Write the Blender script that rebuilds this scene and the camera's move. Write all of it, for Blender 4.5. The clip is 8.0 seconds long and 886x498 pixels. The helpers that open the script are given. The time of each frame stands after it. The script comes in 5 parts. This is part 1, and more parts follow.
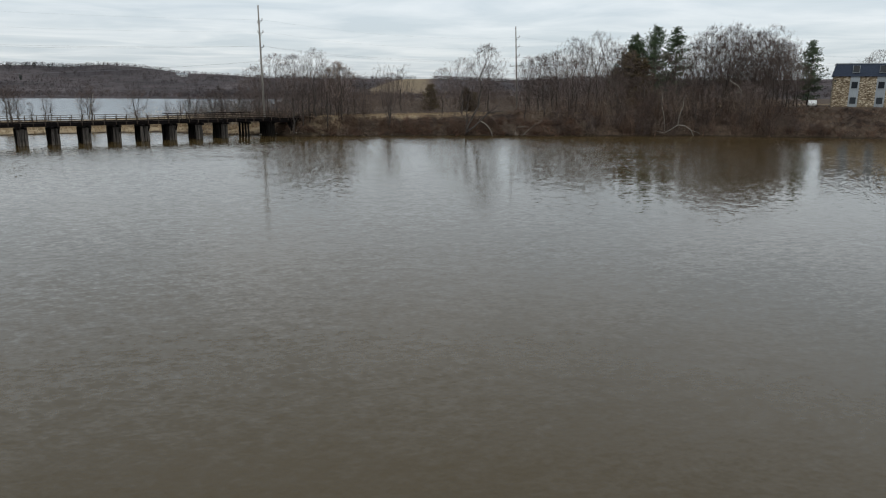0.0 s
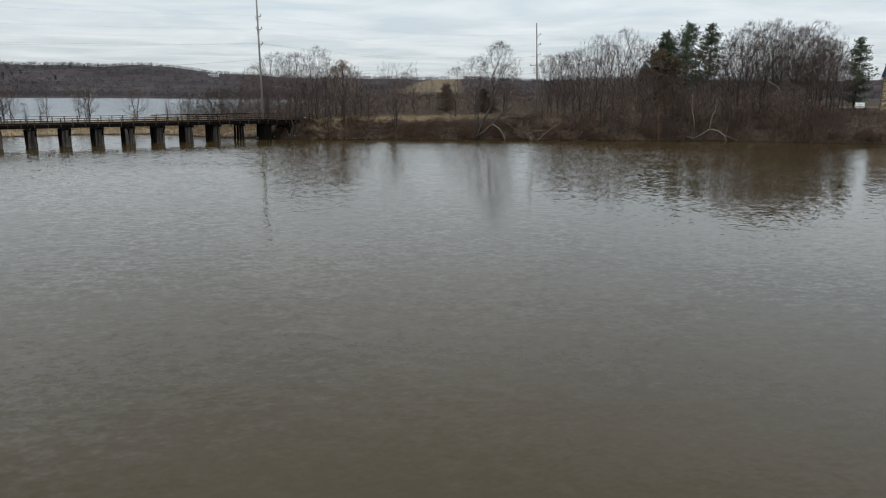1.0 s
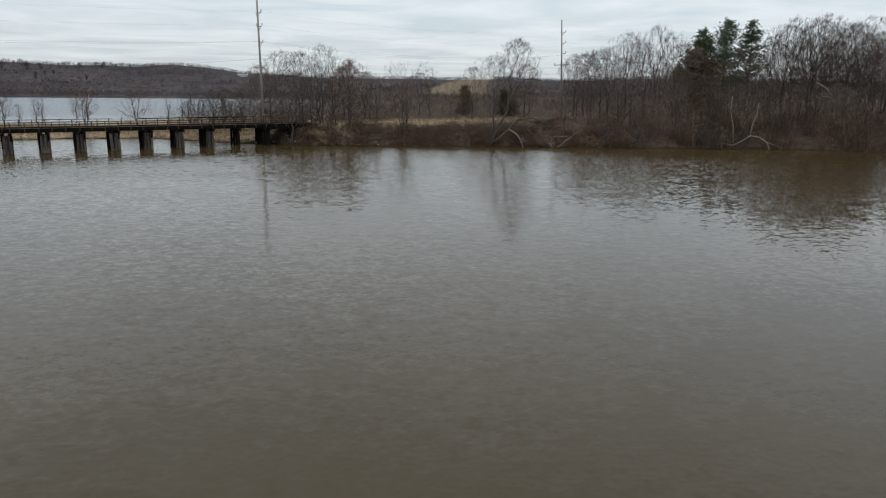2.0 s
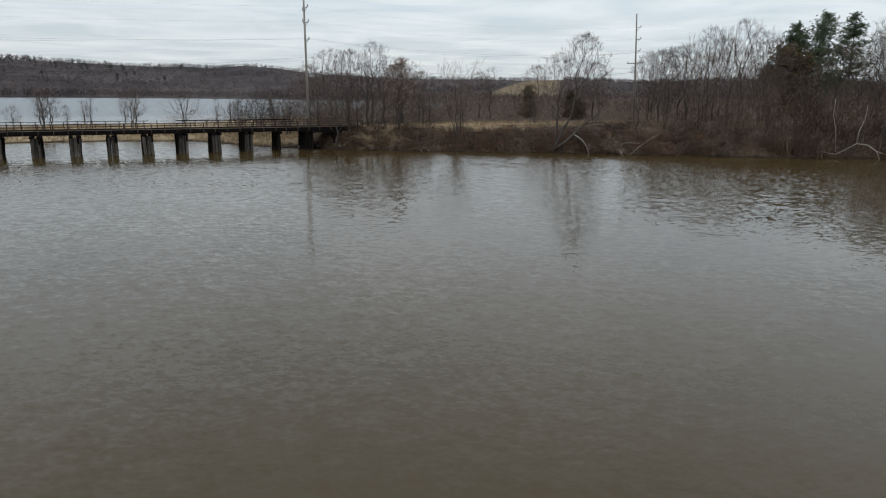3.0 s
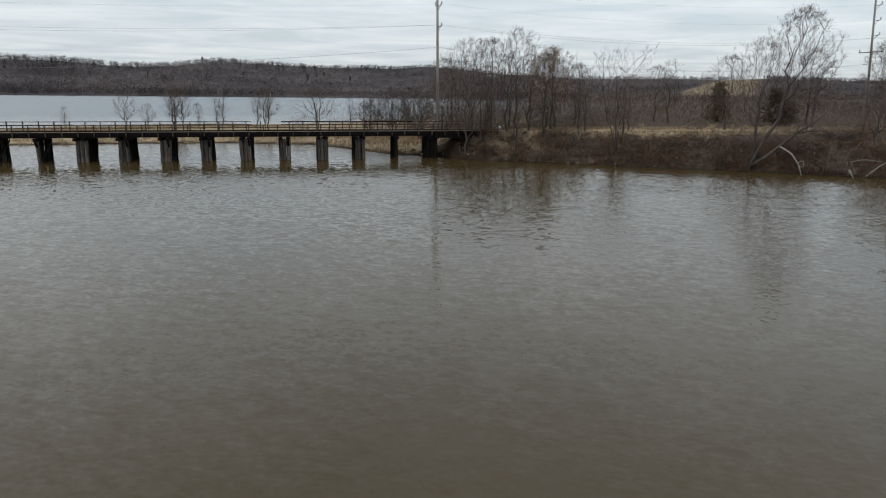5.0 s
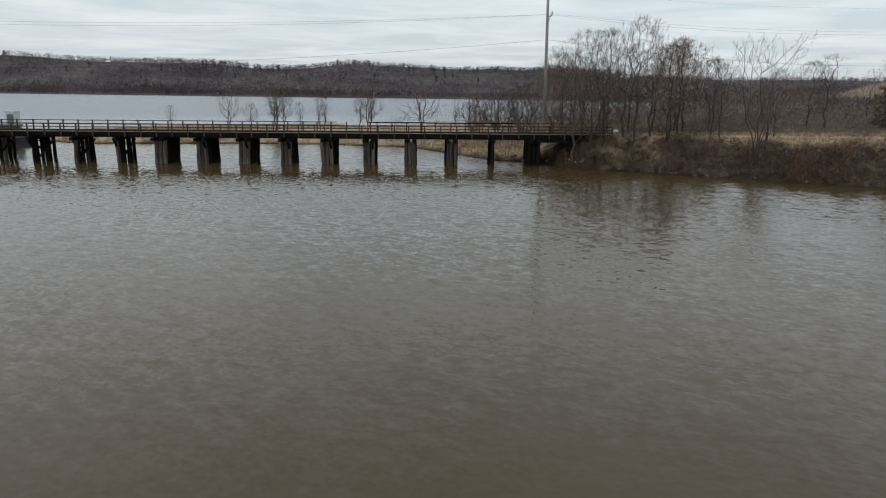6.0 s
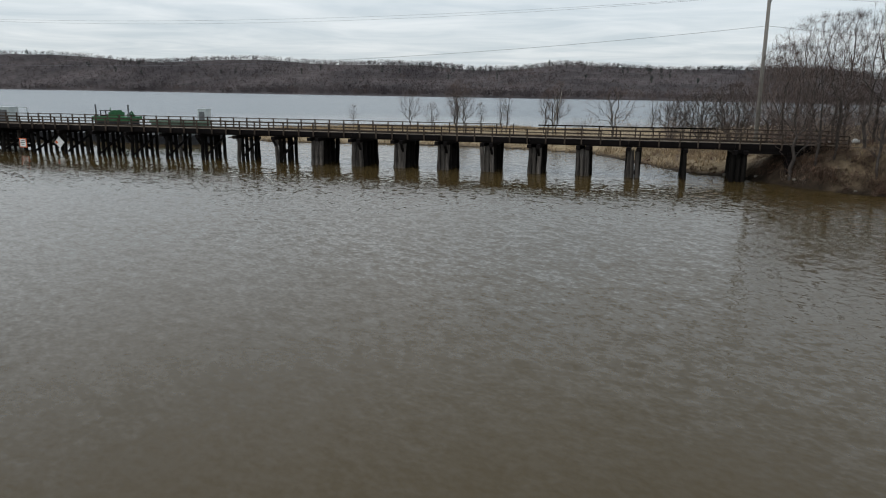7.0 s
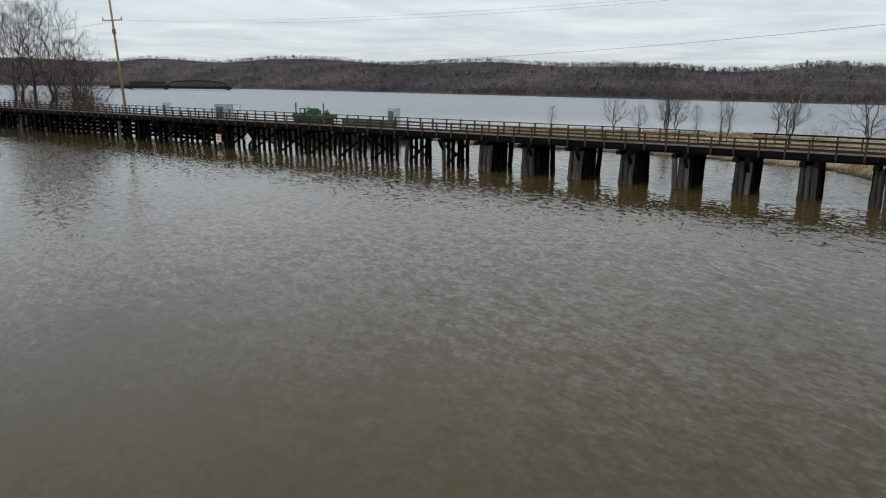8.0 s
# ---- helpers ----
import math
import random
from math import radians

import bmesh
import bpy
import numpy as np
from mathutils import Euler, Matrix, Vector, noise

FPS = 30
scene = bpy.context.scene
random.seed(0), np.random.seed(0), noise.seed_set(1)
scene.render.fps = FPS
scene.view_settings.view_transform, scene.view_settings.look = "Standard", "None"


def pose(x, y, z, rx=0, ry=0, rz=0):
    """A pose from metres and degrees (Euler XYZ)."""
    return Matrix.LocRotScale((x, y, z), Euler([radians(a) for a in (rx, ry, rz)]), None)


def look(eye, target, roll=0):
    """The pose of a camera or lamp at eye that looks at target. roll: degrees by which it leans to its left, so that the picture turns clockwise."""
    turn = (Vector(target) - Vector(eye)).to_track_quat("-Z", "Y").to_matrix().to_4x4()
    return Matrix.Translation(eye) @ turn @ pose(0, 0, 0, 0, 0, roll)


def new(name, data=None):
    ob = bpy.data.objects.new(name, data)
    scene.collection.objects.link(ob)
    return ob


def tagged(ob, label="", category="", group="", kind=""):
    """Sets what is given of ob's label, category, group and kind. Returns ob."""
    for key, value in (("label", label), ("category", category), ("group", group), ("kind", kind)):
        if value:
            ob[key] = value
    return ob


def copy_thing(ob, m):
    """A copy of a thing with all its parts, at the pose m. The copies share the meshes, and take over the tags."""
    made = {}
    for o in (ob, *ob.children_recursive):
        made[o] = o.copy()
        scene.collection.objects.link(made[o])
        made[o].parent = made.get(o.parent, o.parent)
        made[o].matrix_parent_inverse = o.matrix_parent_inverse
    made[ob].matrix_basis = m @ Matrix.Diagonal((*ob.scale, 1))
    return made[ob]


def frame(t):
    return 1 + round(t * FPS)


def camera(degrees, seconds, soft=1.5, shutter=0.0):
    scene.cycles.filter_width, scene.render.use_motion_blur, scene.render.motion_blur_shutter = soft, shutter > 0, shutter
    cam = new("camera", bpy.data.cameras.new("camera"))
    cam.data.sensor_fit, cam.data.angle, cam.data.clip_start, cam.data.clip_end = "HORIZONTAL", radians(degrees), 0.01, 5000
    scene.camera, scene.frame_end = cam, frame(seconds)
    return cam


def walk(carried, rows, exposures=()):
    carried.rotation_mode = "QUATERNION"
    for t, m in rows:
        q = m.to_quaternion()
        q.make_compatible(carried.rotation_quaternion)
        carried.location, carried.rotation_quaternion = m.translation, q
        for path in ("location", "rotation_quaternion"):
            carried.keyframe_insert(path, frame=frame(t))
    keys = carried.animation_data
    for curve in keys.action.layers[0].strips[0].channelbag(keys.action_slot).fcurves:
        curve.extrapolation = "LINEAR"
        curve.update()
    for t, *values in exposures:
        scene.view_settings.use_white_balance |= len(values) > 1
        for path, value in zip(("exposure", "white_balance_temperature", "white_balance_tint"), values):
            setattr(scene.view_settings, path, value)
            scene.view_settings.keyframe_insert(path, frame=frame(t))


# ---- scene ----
cam = camera(64.54, 8.0, soft=1.1)
PATH = [
    (0, (13.587, 10.346, 8.925), (13.7232, 12.2900, 8.4766), 0.29),
    (0.5, (16.294, 15.165, 8.973), (16.3446, 17.1130, 8.5241), 0.40),
    (1, (18.586, 19.988, 8.924), (18.6312, 21.9367, 8.4764), 0.39),
    (2.5, (22.828, 35.625, 9.289), (22.7030, 37.5699, 8.8404), 0.49),
    (3, (23.475, 40.925, 9.138), (23.2449, 42.8602, 8.6906), 0.48),
    (3.5, (23.976, 46.332, 8.964), (23.6373, 48.2520, 8.5159), 0.60),
    (4, (24.288, 51.774, 8.819), (23.8312, 53.6685, 8.3708), 0.51),
    (4.5, (24.273, 57.223, 8.733), (23.6934, 59.0834, 8.2837), 0.45),
    (6, (22.868, 73.490, 8.115), (21.8430, 75.1478, 7.6680), 0.51),
    (6.5, (21.658, 78.679, 7.949), (20.4259, 80.1895, 7.5021), 0.53),
    (7, (19.960, 83.807, 7.802), (18.4982, 85.0960, 7.3533), 0.54),
    (7.5, (17.982, 88.492, 7.678), (16.3424, 89.5449, 7.2279), 0.67),
    (8, (15.451, 92.947, 7.507), (13.6577, 93.7092, 7.0569), 0.80),
]
walk(cam, [(t, look(eye, target, roll)) for t, eye, target, roll in PATH])

# ---------------------------------------------------------------- light
SUN_EL, SUN_AZ = 42, 205            # degrees; a veiled sun behind the camera
world = bpy.data.worlds.new("overcast_sky")
scene.world = world
world.use_nodes = True
wn, wl = world.node_tree.nodes, world.node_tree.links
wn.clear()


w_out = wn.new("ShaderNodeOutputWorld")
w_bg = wn.new("ShaderNodeBackground")
w_bg.inputs["Strength"].default_value = 1.86
w_sky = wn.new("ShaderNodeTexSky")
w_sky.sky_type, w_sky.sun_disc = "NISHITA", False
w_sky.sun_elevation, w_sky.sun_rotation = radians(SUN_EL), radians(SUN_AZ)
w_skydim = wn.new("ShaderNodeVectorMath")
w_skydim.operation = "SCALE"
w_skydim.inputs["Scale"].default_value = 0.10
wl.new(w_sky.outputs[0], w_skydim.inputs[0])
w_tc = wn.new("ShaderNodeTexCoord")
w_sep = wn.new("ShaderNodeSeparateXYZ")
wl.new(w_tc.outputs["Generated"], w_sep.inputs[0])
w_abs = wn.new("ShaderNodeMath")
w_abs.operation = "ABSOLUTE"
wl.new(w_sep.outputs["Z"], w_abs.inputs[0])
w_den = wn.new("ShaderNodeMath")
w_den.operation = "ADD"
w_den.inputs[1].default_value = 0.03
wl.new(w_abs.outputs[0], w_den.inputs[0])
w_u = wn.new("ShaderNodeMath")
w_u.operation = "DIVIDE"
w_v = wn.new("ShaderNodeMath")
w_v.operation = "DIVIDE"
wl.new(w_sep.outputs["X"], w_u.inputs[0]); wl.new(w_den.outputs[0], w_u.inputs[1])
wl.new(w_sep.outputs["Y"], w_v.inputs[0]); wl.new(w_den.outputs[0], w_v.inputs[1])
w_vec = wn.new("ShaderNodeCombineXYZ")
wl.new(w_u.outputs[0], w_vec.inputs[0]); wl.new(w_v.outputs[0], w_vec.inputs[1])
w_noise = wn.new("ShaderNodeTexNoise")
w_noise.inputs["Scale"].default_value = 0.62
w_noise.inputs["Detail"].default_value = 6
w_noise.inputs["Roughness"].default_value = 0.55
w_noise.inputs["Distortion"].default_value = 0.5
wl.new(w_vec.outputs[0], w_noise.inputs["Vector"])
w_ramp = wn.new("ShaderNodeValToRGB")
w_ramp.color_ramp.elements[0].position, w_ramp.color_ramp.elements[0].color = 0.36, (0.548, 0.614, 0.662, 1)
w_ramp.color_ramp.elements[1].position, w_ramp.color_ramp.elements[1].color = 0.66, (0.735, 0.777, 0.806, 1)
wl.new(w_noise.outputs["Fac"], w_ramp.inputs[0])
w_mix = wn.new("ShaderNodeMix")
w_mix.data_type = "RGBA"
w_mix.inputs["Factor"].default_value = 0.88
wl.new(w_skydim.outputs[0], w_mix.inputs["A"]); wl.new(w_ramp.outputs[0], w_mix.inputs["B"])
# an overcast dome: brighter towards the zenith
w_rise = wn.new("ShaderNodeValToRGB")
for _ in range(3):
    w_rise.color_ramp.elements.new(0.5)
for stop, (place, lum) in zip(w_rise.color_ramp.elements, ((0.0, 0.50), (0.03, 0.57), (0.12, 0.635), (0.26, 0.755), (1.0, 0.70))):
    stop.position, stop.color = place, (lum, lum, lum, 1)
wl.new(w_abs.outputs[0], w_rise.inputs[0])
w_dome = wn.new("ShaderNodeVectorMath")
w_dome.operation = "SCALE"
wl.new(w_mix.outputs["Result"], w_dome.inputs[0])
wl.new(w_rise.outputs[0], w_dome.inputs["Scale"])
wl.new(w_dome.outputs[0], w_bg.inputs["Color"])
wl.new(w_bg.outputs[0], w_out.inputs["Surface"])

sun_data = bpy.data.lights.new("sun", "SUN")
sun_data.energy, sun_data.angle, sun_data.color = 0.5, radians(30), (1.0, 0.96, 0.9)
sun = new("sun", sun_data)
sun.rotation_euler = (radians(90 - SUN_EL), 0, radians(180 - SUN_AZ))


# ---------------------------------------------------------------- materials
class Mat:
    """A node material under construction: a Principled surface and helpers that chain textures."""

    def __init__(self, name, rough=0.8, metal=0.0):
        self.mat = bpy.data.materials.new(name)
        self.mat.use_nodes = True
        self.nodes, self.links = self.mat.node_tree.nodes, self.mat.node_tree.links
        self.bsdf = self.nodes["Principled BSDF"]
        self.bsdf.inputs["Roughness"].default_value = rough
        self.bsdf.inputs["Metallic"].default_value = metal
        self.bsdf.inputs["Specular IOR Level"].default_value = 0.1
        self.coord = self.nodes.new("ShaderNodeTexCoord")

    def vec(self, scale=(1, 1, 1), which="Object"):
        m = self.nodes.new("ShaderNodeMapping")
        m.inputs["Scale"].default_value = scale
        self.links.new(self.coord.outputs[which], m.inputs["Vector"])
        return m.outputs[0]

    def noise(self, scale, detail=4, stretch=(1, 1, 1), rough=0.55, distort=0.0):
        n = self.nodes.new("ShaderNodeTexNoise")
        n.inputs["Scale"].default_value, n.inputs["Detail"].default_value = scale, detail
        n.inputs["Roughness"].default_value, n.inputs["Distortion"].default_value = rough, distort
        self.links.new(self.vec(stretch), n.inputs["Vector"])
        return n.outputs["Fac"]

    def ramp(self, fac, stops):
        r = self.nodes.new("ShaderNodeValToRGB")
        while len(r.color_ramp.elements) < len(stops):
            r.color_ramp.elements.new(0.5)
        for e, (p, c) in zip(r.color_ramp.elements, stops):
            e.position, e.color = p, (*c, 1)
        self.links.new(fac, r.inputs[0])
        return r.outputs[0]

    def mix(self, fac, a, b, blend="MIX"):
        m = self.nodes.new("ShaderNodeMix")
        m.data_type, m.blend_type = "RGBA", blend
        for slot, value in (("Factor", fac), ("A", a), ("B", b)):
            if isinstance(value, (int, float)):
                m.inputs[slot].default_value = value
            elif isinstance(value, tuple):
                m.inputs[slot].default_value = (*value, 1)
            else:
                self.links.new(value, m.inputs[slot])
        return m.outputs["Result"]

    def math(self, op, a, b=0.0):
        m = self.nodes.new("ShaderNodeMath")
        m.operation = op
        for i, value in enumerate((a, b)):
            if isinstance(value, (int, float)):
                m.inputs[i].default_value = value
            else:
                self.links.new(value, m.inputs[i])
        return m.outputs[0]

    def random(self):
        n = self.nodes.new("ShaderNodeObjectInfo")
        return n.outputs["Random"]

    def island(self):
        n = self.nodes.new("ShaderNodeNewGeometry")
        return n.outputs["Random Per Island"]

    def color(self, socket):
        self.links.new(socket, self.bsdf.inputs["Base Color"])
        return self

    def bump(self, height, distance, strength=1.0):
        b = self.nodes.new("ShaderNodeBump")
        b.inputs["Distance"].default_value, b.inputs["Strength"].default_value = distance, strength
        self.links.new(height, b.inputs["Height"])
        self.links.new(b.outputs[0], self.bsdf.inputs["Normal"])
        return self


def simple(name, dark, light, scale, rough=0.8, stretch=(1, 1, 1), bump=0.01, vary=0.25, metal=0.0):
    """A surface of two tones at two scales, each object a little lighter or darker than the next."""
    m = Mat(name, rough, metal)
    big, fine = m.noise(scale, 5, stretch), m.noise(scale * 7, 3, stretch)
    col = m.ramp(m.math("ADD", m.math("MULTIPLY", big, 0.65), m.math("MULTIPLY", fine, 0.35)), [(0.33, dark), (0.67, light)])
    tone = m.math("ADD", m.math("MULTIPLY", m.random(), vary), 1 - vary / 2)
    grey = m.nodes.new("ShaderNodeCombineColor")
    for i in range(3):
        m.links.new(tone, grey.inputs[i])
    m.color(m.mix(1.0, col, grey.outputs[0], "MULTIPLY"))
    return m.bump(fine, bump).mat


def woodland(name, dark, light, island=True, patches=0.35):
    """Twigs and bark: the tone changes from piece to piece and from tree to tree."""
    m = Mat(name, 0.9)
    r = m.island() if island else m.noise(2.0)
    col = m.ramp(r, [(0.0, dark), (1.0, light)])
    patch = m.ramp(m.noise(patches, 3), [(0.34, (0.72, 0.70, 0.72)), (0.66, (1.26, 1.22, 1.18))])
    col = m.mix(1.0, col, patch, "MULTIPLY")
    tone = m.math("ADD", m.math("MULTIPLY", m.random(), 0.45), 0.78)
    grey = m.nodes.new("ShaderNodeCombineColor")
    for i in range(3):
        m.links.new(tone, grey.inputs[i])
    return m.color(m.mix(1.0, col, grey.outputs[0], "MULTIPLY")).mat


M_BARK = simple("bark", (0.040, 0.033, 0.029), (0.12, 0.103, 0.091), 3.0, 0.92, (1, 1, 0.25), 0.02)
M_TWIG = woodland("twigs", (0.060, 0.046, 0.041), (0.168, 0.132, 0.115))
M_BRUSH = woodland("brush_stems", (0.044, 0.029, 0.022), (0.245, 0.170, 0.124))
M_SCRUB = woodland("scrub_twigs", (0.105, 0.080, 0.066), (0.29, 0.226, 0.187))
M_TANBRUSH = woodland("tan_brush", (0.105, 0.082, 0.064), (0.33, 0.262, 0.205))
M_REDBRUSH = woodland("reddish_brush", (0.070, 0.042, 0.030), (0.30, 0.185, 0.128))
M_SCRUB_DARK = woodland("dark_scrub", (0.060, 0.047, 0.040), (0.18, 0.140, 0.118))
M_RUSSET = woodland("withered_leaves", (0.085, 0.045, 0.026), (0.18, 0.10, 0.06))
M_TANLEAF = woodland("clinging_leaves", (0.26, 0.19, 0.15), (0.45, 0.35, 0.29))
M_PALEWOOD = simple("bleached_wood", (0.18, 0.16, 0.135), (0.36, 0.33, 0.28), 2.5, 0.85, (1, 1, 1), 0.01)
M_NEEDLE = woodland("pine_needles", (0.03, 0.05, 0.03), (0.10, 0.135, 0.075))
M_CEDAR = woodland("cedar_foliage", (0.05, 0.042, 0.024), (0.12, 0.092, 0.05))
M_REED = woodland("dry_grass_blades", (0.22, 0.165, 0.098), (0.48, 0.375, 0.24))


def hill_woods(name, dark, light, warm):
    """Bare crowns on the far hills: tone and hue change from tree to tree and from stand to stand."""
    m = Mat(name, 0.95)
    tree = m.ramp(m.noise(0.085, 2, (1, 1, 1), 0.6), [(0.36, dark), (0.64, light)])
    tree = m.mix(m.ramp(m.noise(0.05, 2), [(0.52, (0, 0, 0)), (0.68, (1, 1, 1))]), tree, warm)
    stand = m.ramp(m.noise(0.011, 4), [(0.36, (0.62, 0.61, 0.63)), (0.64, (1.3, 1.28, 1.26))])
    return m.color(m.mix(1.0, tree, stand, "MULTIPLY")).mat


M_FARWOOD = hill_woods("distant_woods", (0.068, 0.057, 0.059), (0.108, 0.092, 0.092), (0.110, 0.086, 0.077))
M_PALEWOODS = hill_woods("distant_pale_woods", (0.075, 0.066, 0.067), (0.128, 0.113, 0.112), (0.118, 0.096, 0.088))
M_FARPINE = woodland("distant_pines", (0.030, 0.036, 0.034), (0.052, 0.060, 0.054))
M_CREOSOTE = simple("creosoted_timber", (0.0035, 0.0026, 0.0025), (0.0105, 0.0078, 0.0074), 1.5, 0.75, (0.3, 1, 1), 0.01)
# near-black for most posts; river-side end posts of bents 3 to 12 are paler
M_DARKPILE = simple("dark_pile", (0.004, 0.0034, 0.003), (0.016, 0.0135, 0.0115), 1.2, 0.85, (2.2, 2.2, 0.22), 0.02, 0.8)
M_PILE = simple("weathered_pile", (0.010, 0.008, 0.007), (0.17, 0.15, 0.132), 1.2, 0.88, (2.2, 2.2, 0.22), 0.02, 0.9)
M_RAILWOOD = simple("weathered_rail_timber", (0.030, 0.0215, 0.0165), (0.108, 0.083, 0.066), 2.0, 0.85, (0.4, 1, 1), 0.006, 0.4)
M_DECK = simple("worn_deck_board", (0.092, 0.070, 0.052), (0.22, 0.175, 0.132), 1.5, 0.85, (1, 0.3, 1), 0.008, 0.4)
M_POLE = simple("pole_wood", (0.17, 0.155, 0.135), (0.33, 0.31, 0.28), 1.5, 0.85, (2, 2, 0.15), 0.006)
M_POLE_NEW = simple("pole_wood_brown", (0.22, 0.16, 0.09), (0.40, 0.30, 0.18), 1.5, 0.85, (2, 2, 0.15), 0.006)
M_STEEL = simple("dull_steel", (0.12, 0.125, 0.13), (0.22, 0.225, 0.23), 4, 0.5, bump=0.002, metal=0.6)
M_DARKSTEEL = simple("dark_steel", (0.02, 0.02, 0.022), (0.05, 0.05, 0.052), 3, 0.55, bump=0.002, metal=0.4)
M_TRUSS = simple("rusted_truss_steel", (0.026, 0.020, 0.021), (0.046, 0.036, 0.037), 0.4, 0.8, bump=0.002)
M_CERAMIC = simple("insulator_glaze", (0.05, 0.045, 0.042), (0.10, 0.09, 0.085), 6, 0.3, bump=0.001)
M_WIRE = simple("wire", (0.14, 0.145, 0.15), (0.24, 0.245, 0.25), 2, 0.5, bump=0.001, metal=0.3)
M_GREEN = simple("machine_green_paint", (0.022, 0.085, 0.038), (0.05, 0.15, 0.065), 2, 0.5, bump=0.003)
M_GREENGREY = simple("faded_green_paint", (0.09, 0.14, 0.10), (0.17, 0.22, 0.165), 2, 0.6, bump=0.003)
M_PALEBOX = simple("pale_grey_panel", (0.40, 0.44, 0.44), (0.58, 0.62, 0.61), 1.2, 0.6, bump=0.003)
M_WHITE = simple("white_paint", (0.62, 0.62, 0.60), (0.80, 0.80, 0.78), 2, 0.5, bump=0.002)
M_ORANGE = simple("sign_orange_paint", (0.62, 0.13, 0.05), (0.75, 0.19, 0.07), 3, 0.5, bump=0.001)
M_BLACK = simple("black_paint", (0.01, 0.01, 0.01), (0.03, 0.03, 0.03), 3, 0.5, bump=0.001)
M_ROOF = simple("slate_blue_shingle", (0.030, 0.040, 0.062), (0.062, 0.078, 0.11), 2.5, 0.8, (1, 1, 4), 0.02)
M_PANEL = simple("grey_siding", (0.26, 0.29, 0.31), (0.36, 0.39, 0.41), 1.5, 0.7, (6, 6, 0.4), 0.004)


def stone_material():
    m = Mat("stone_cladding", 0.85)
    v = m.nodes.new("ShaderNodeTexVoronoi")
    v.inputs["Scale"].default_value = 1.0
    m.links.new(m.vec((2.2, 2.2, 4.6)), v.inputs["Vector"])
    hue = m.nodes.new("ShaderNodeSeparateColor")
    m.links.new(v.outputs["Color"], hue.inputs[0])
    stones = m.ramp(hue.outputs[0], [(0.0, (0.19, 0.14, 0.095)), (0.45, (0.42, 0.345, 0.24)), (1.0, (0.66, 0.58, 0.45))])
    edge = m.ramp(v.outputs["Distance"], [(0.32, (1, 1, 1)), (0.62, (0.45, 0.42, 0.38))])
    m.color(m.mix(1.0, stones, edge, "MULTIPLY"))
    return m.bump(v.outputs["Distance"], -0.06).mat


M_STONE = stone_material()


def glass_material():
    m = Mat("window_glass", 0.05)
    m.bsdf.inputs["Base Color"].default_value = (0.02, 0.024, 0.03, 1)
    m.bsdf.inputs["Specular IOR Level"].default_value = 0.5
    return m.mat


M_GLASS = glass_material()


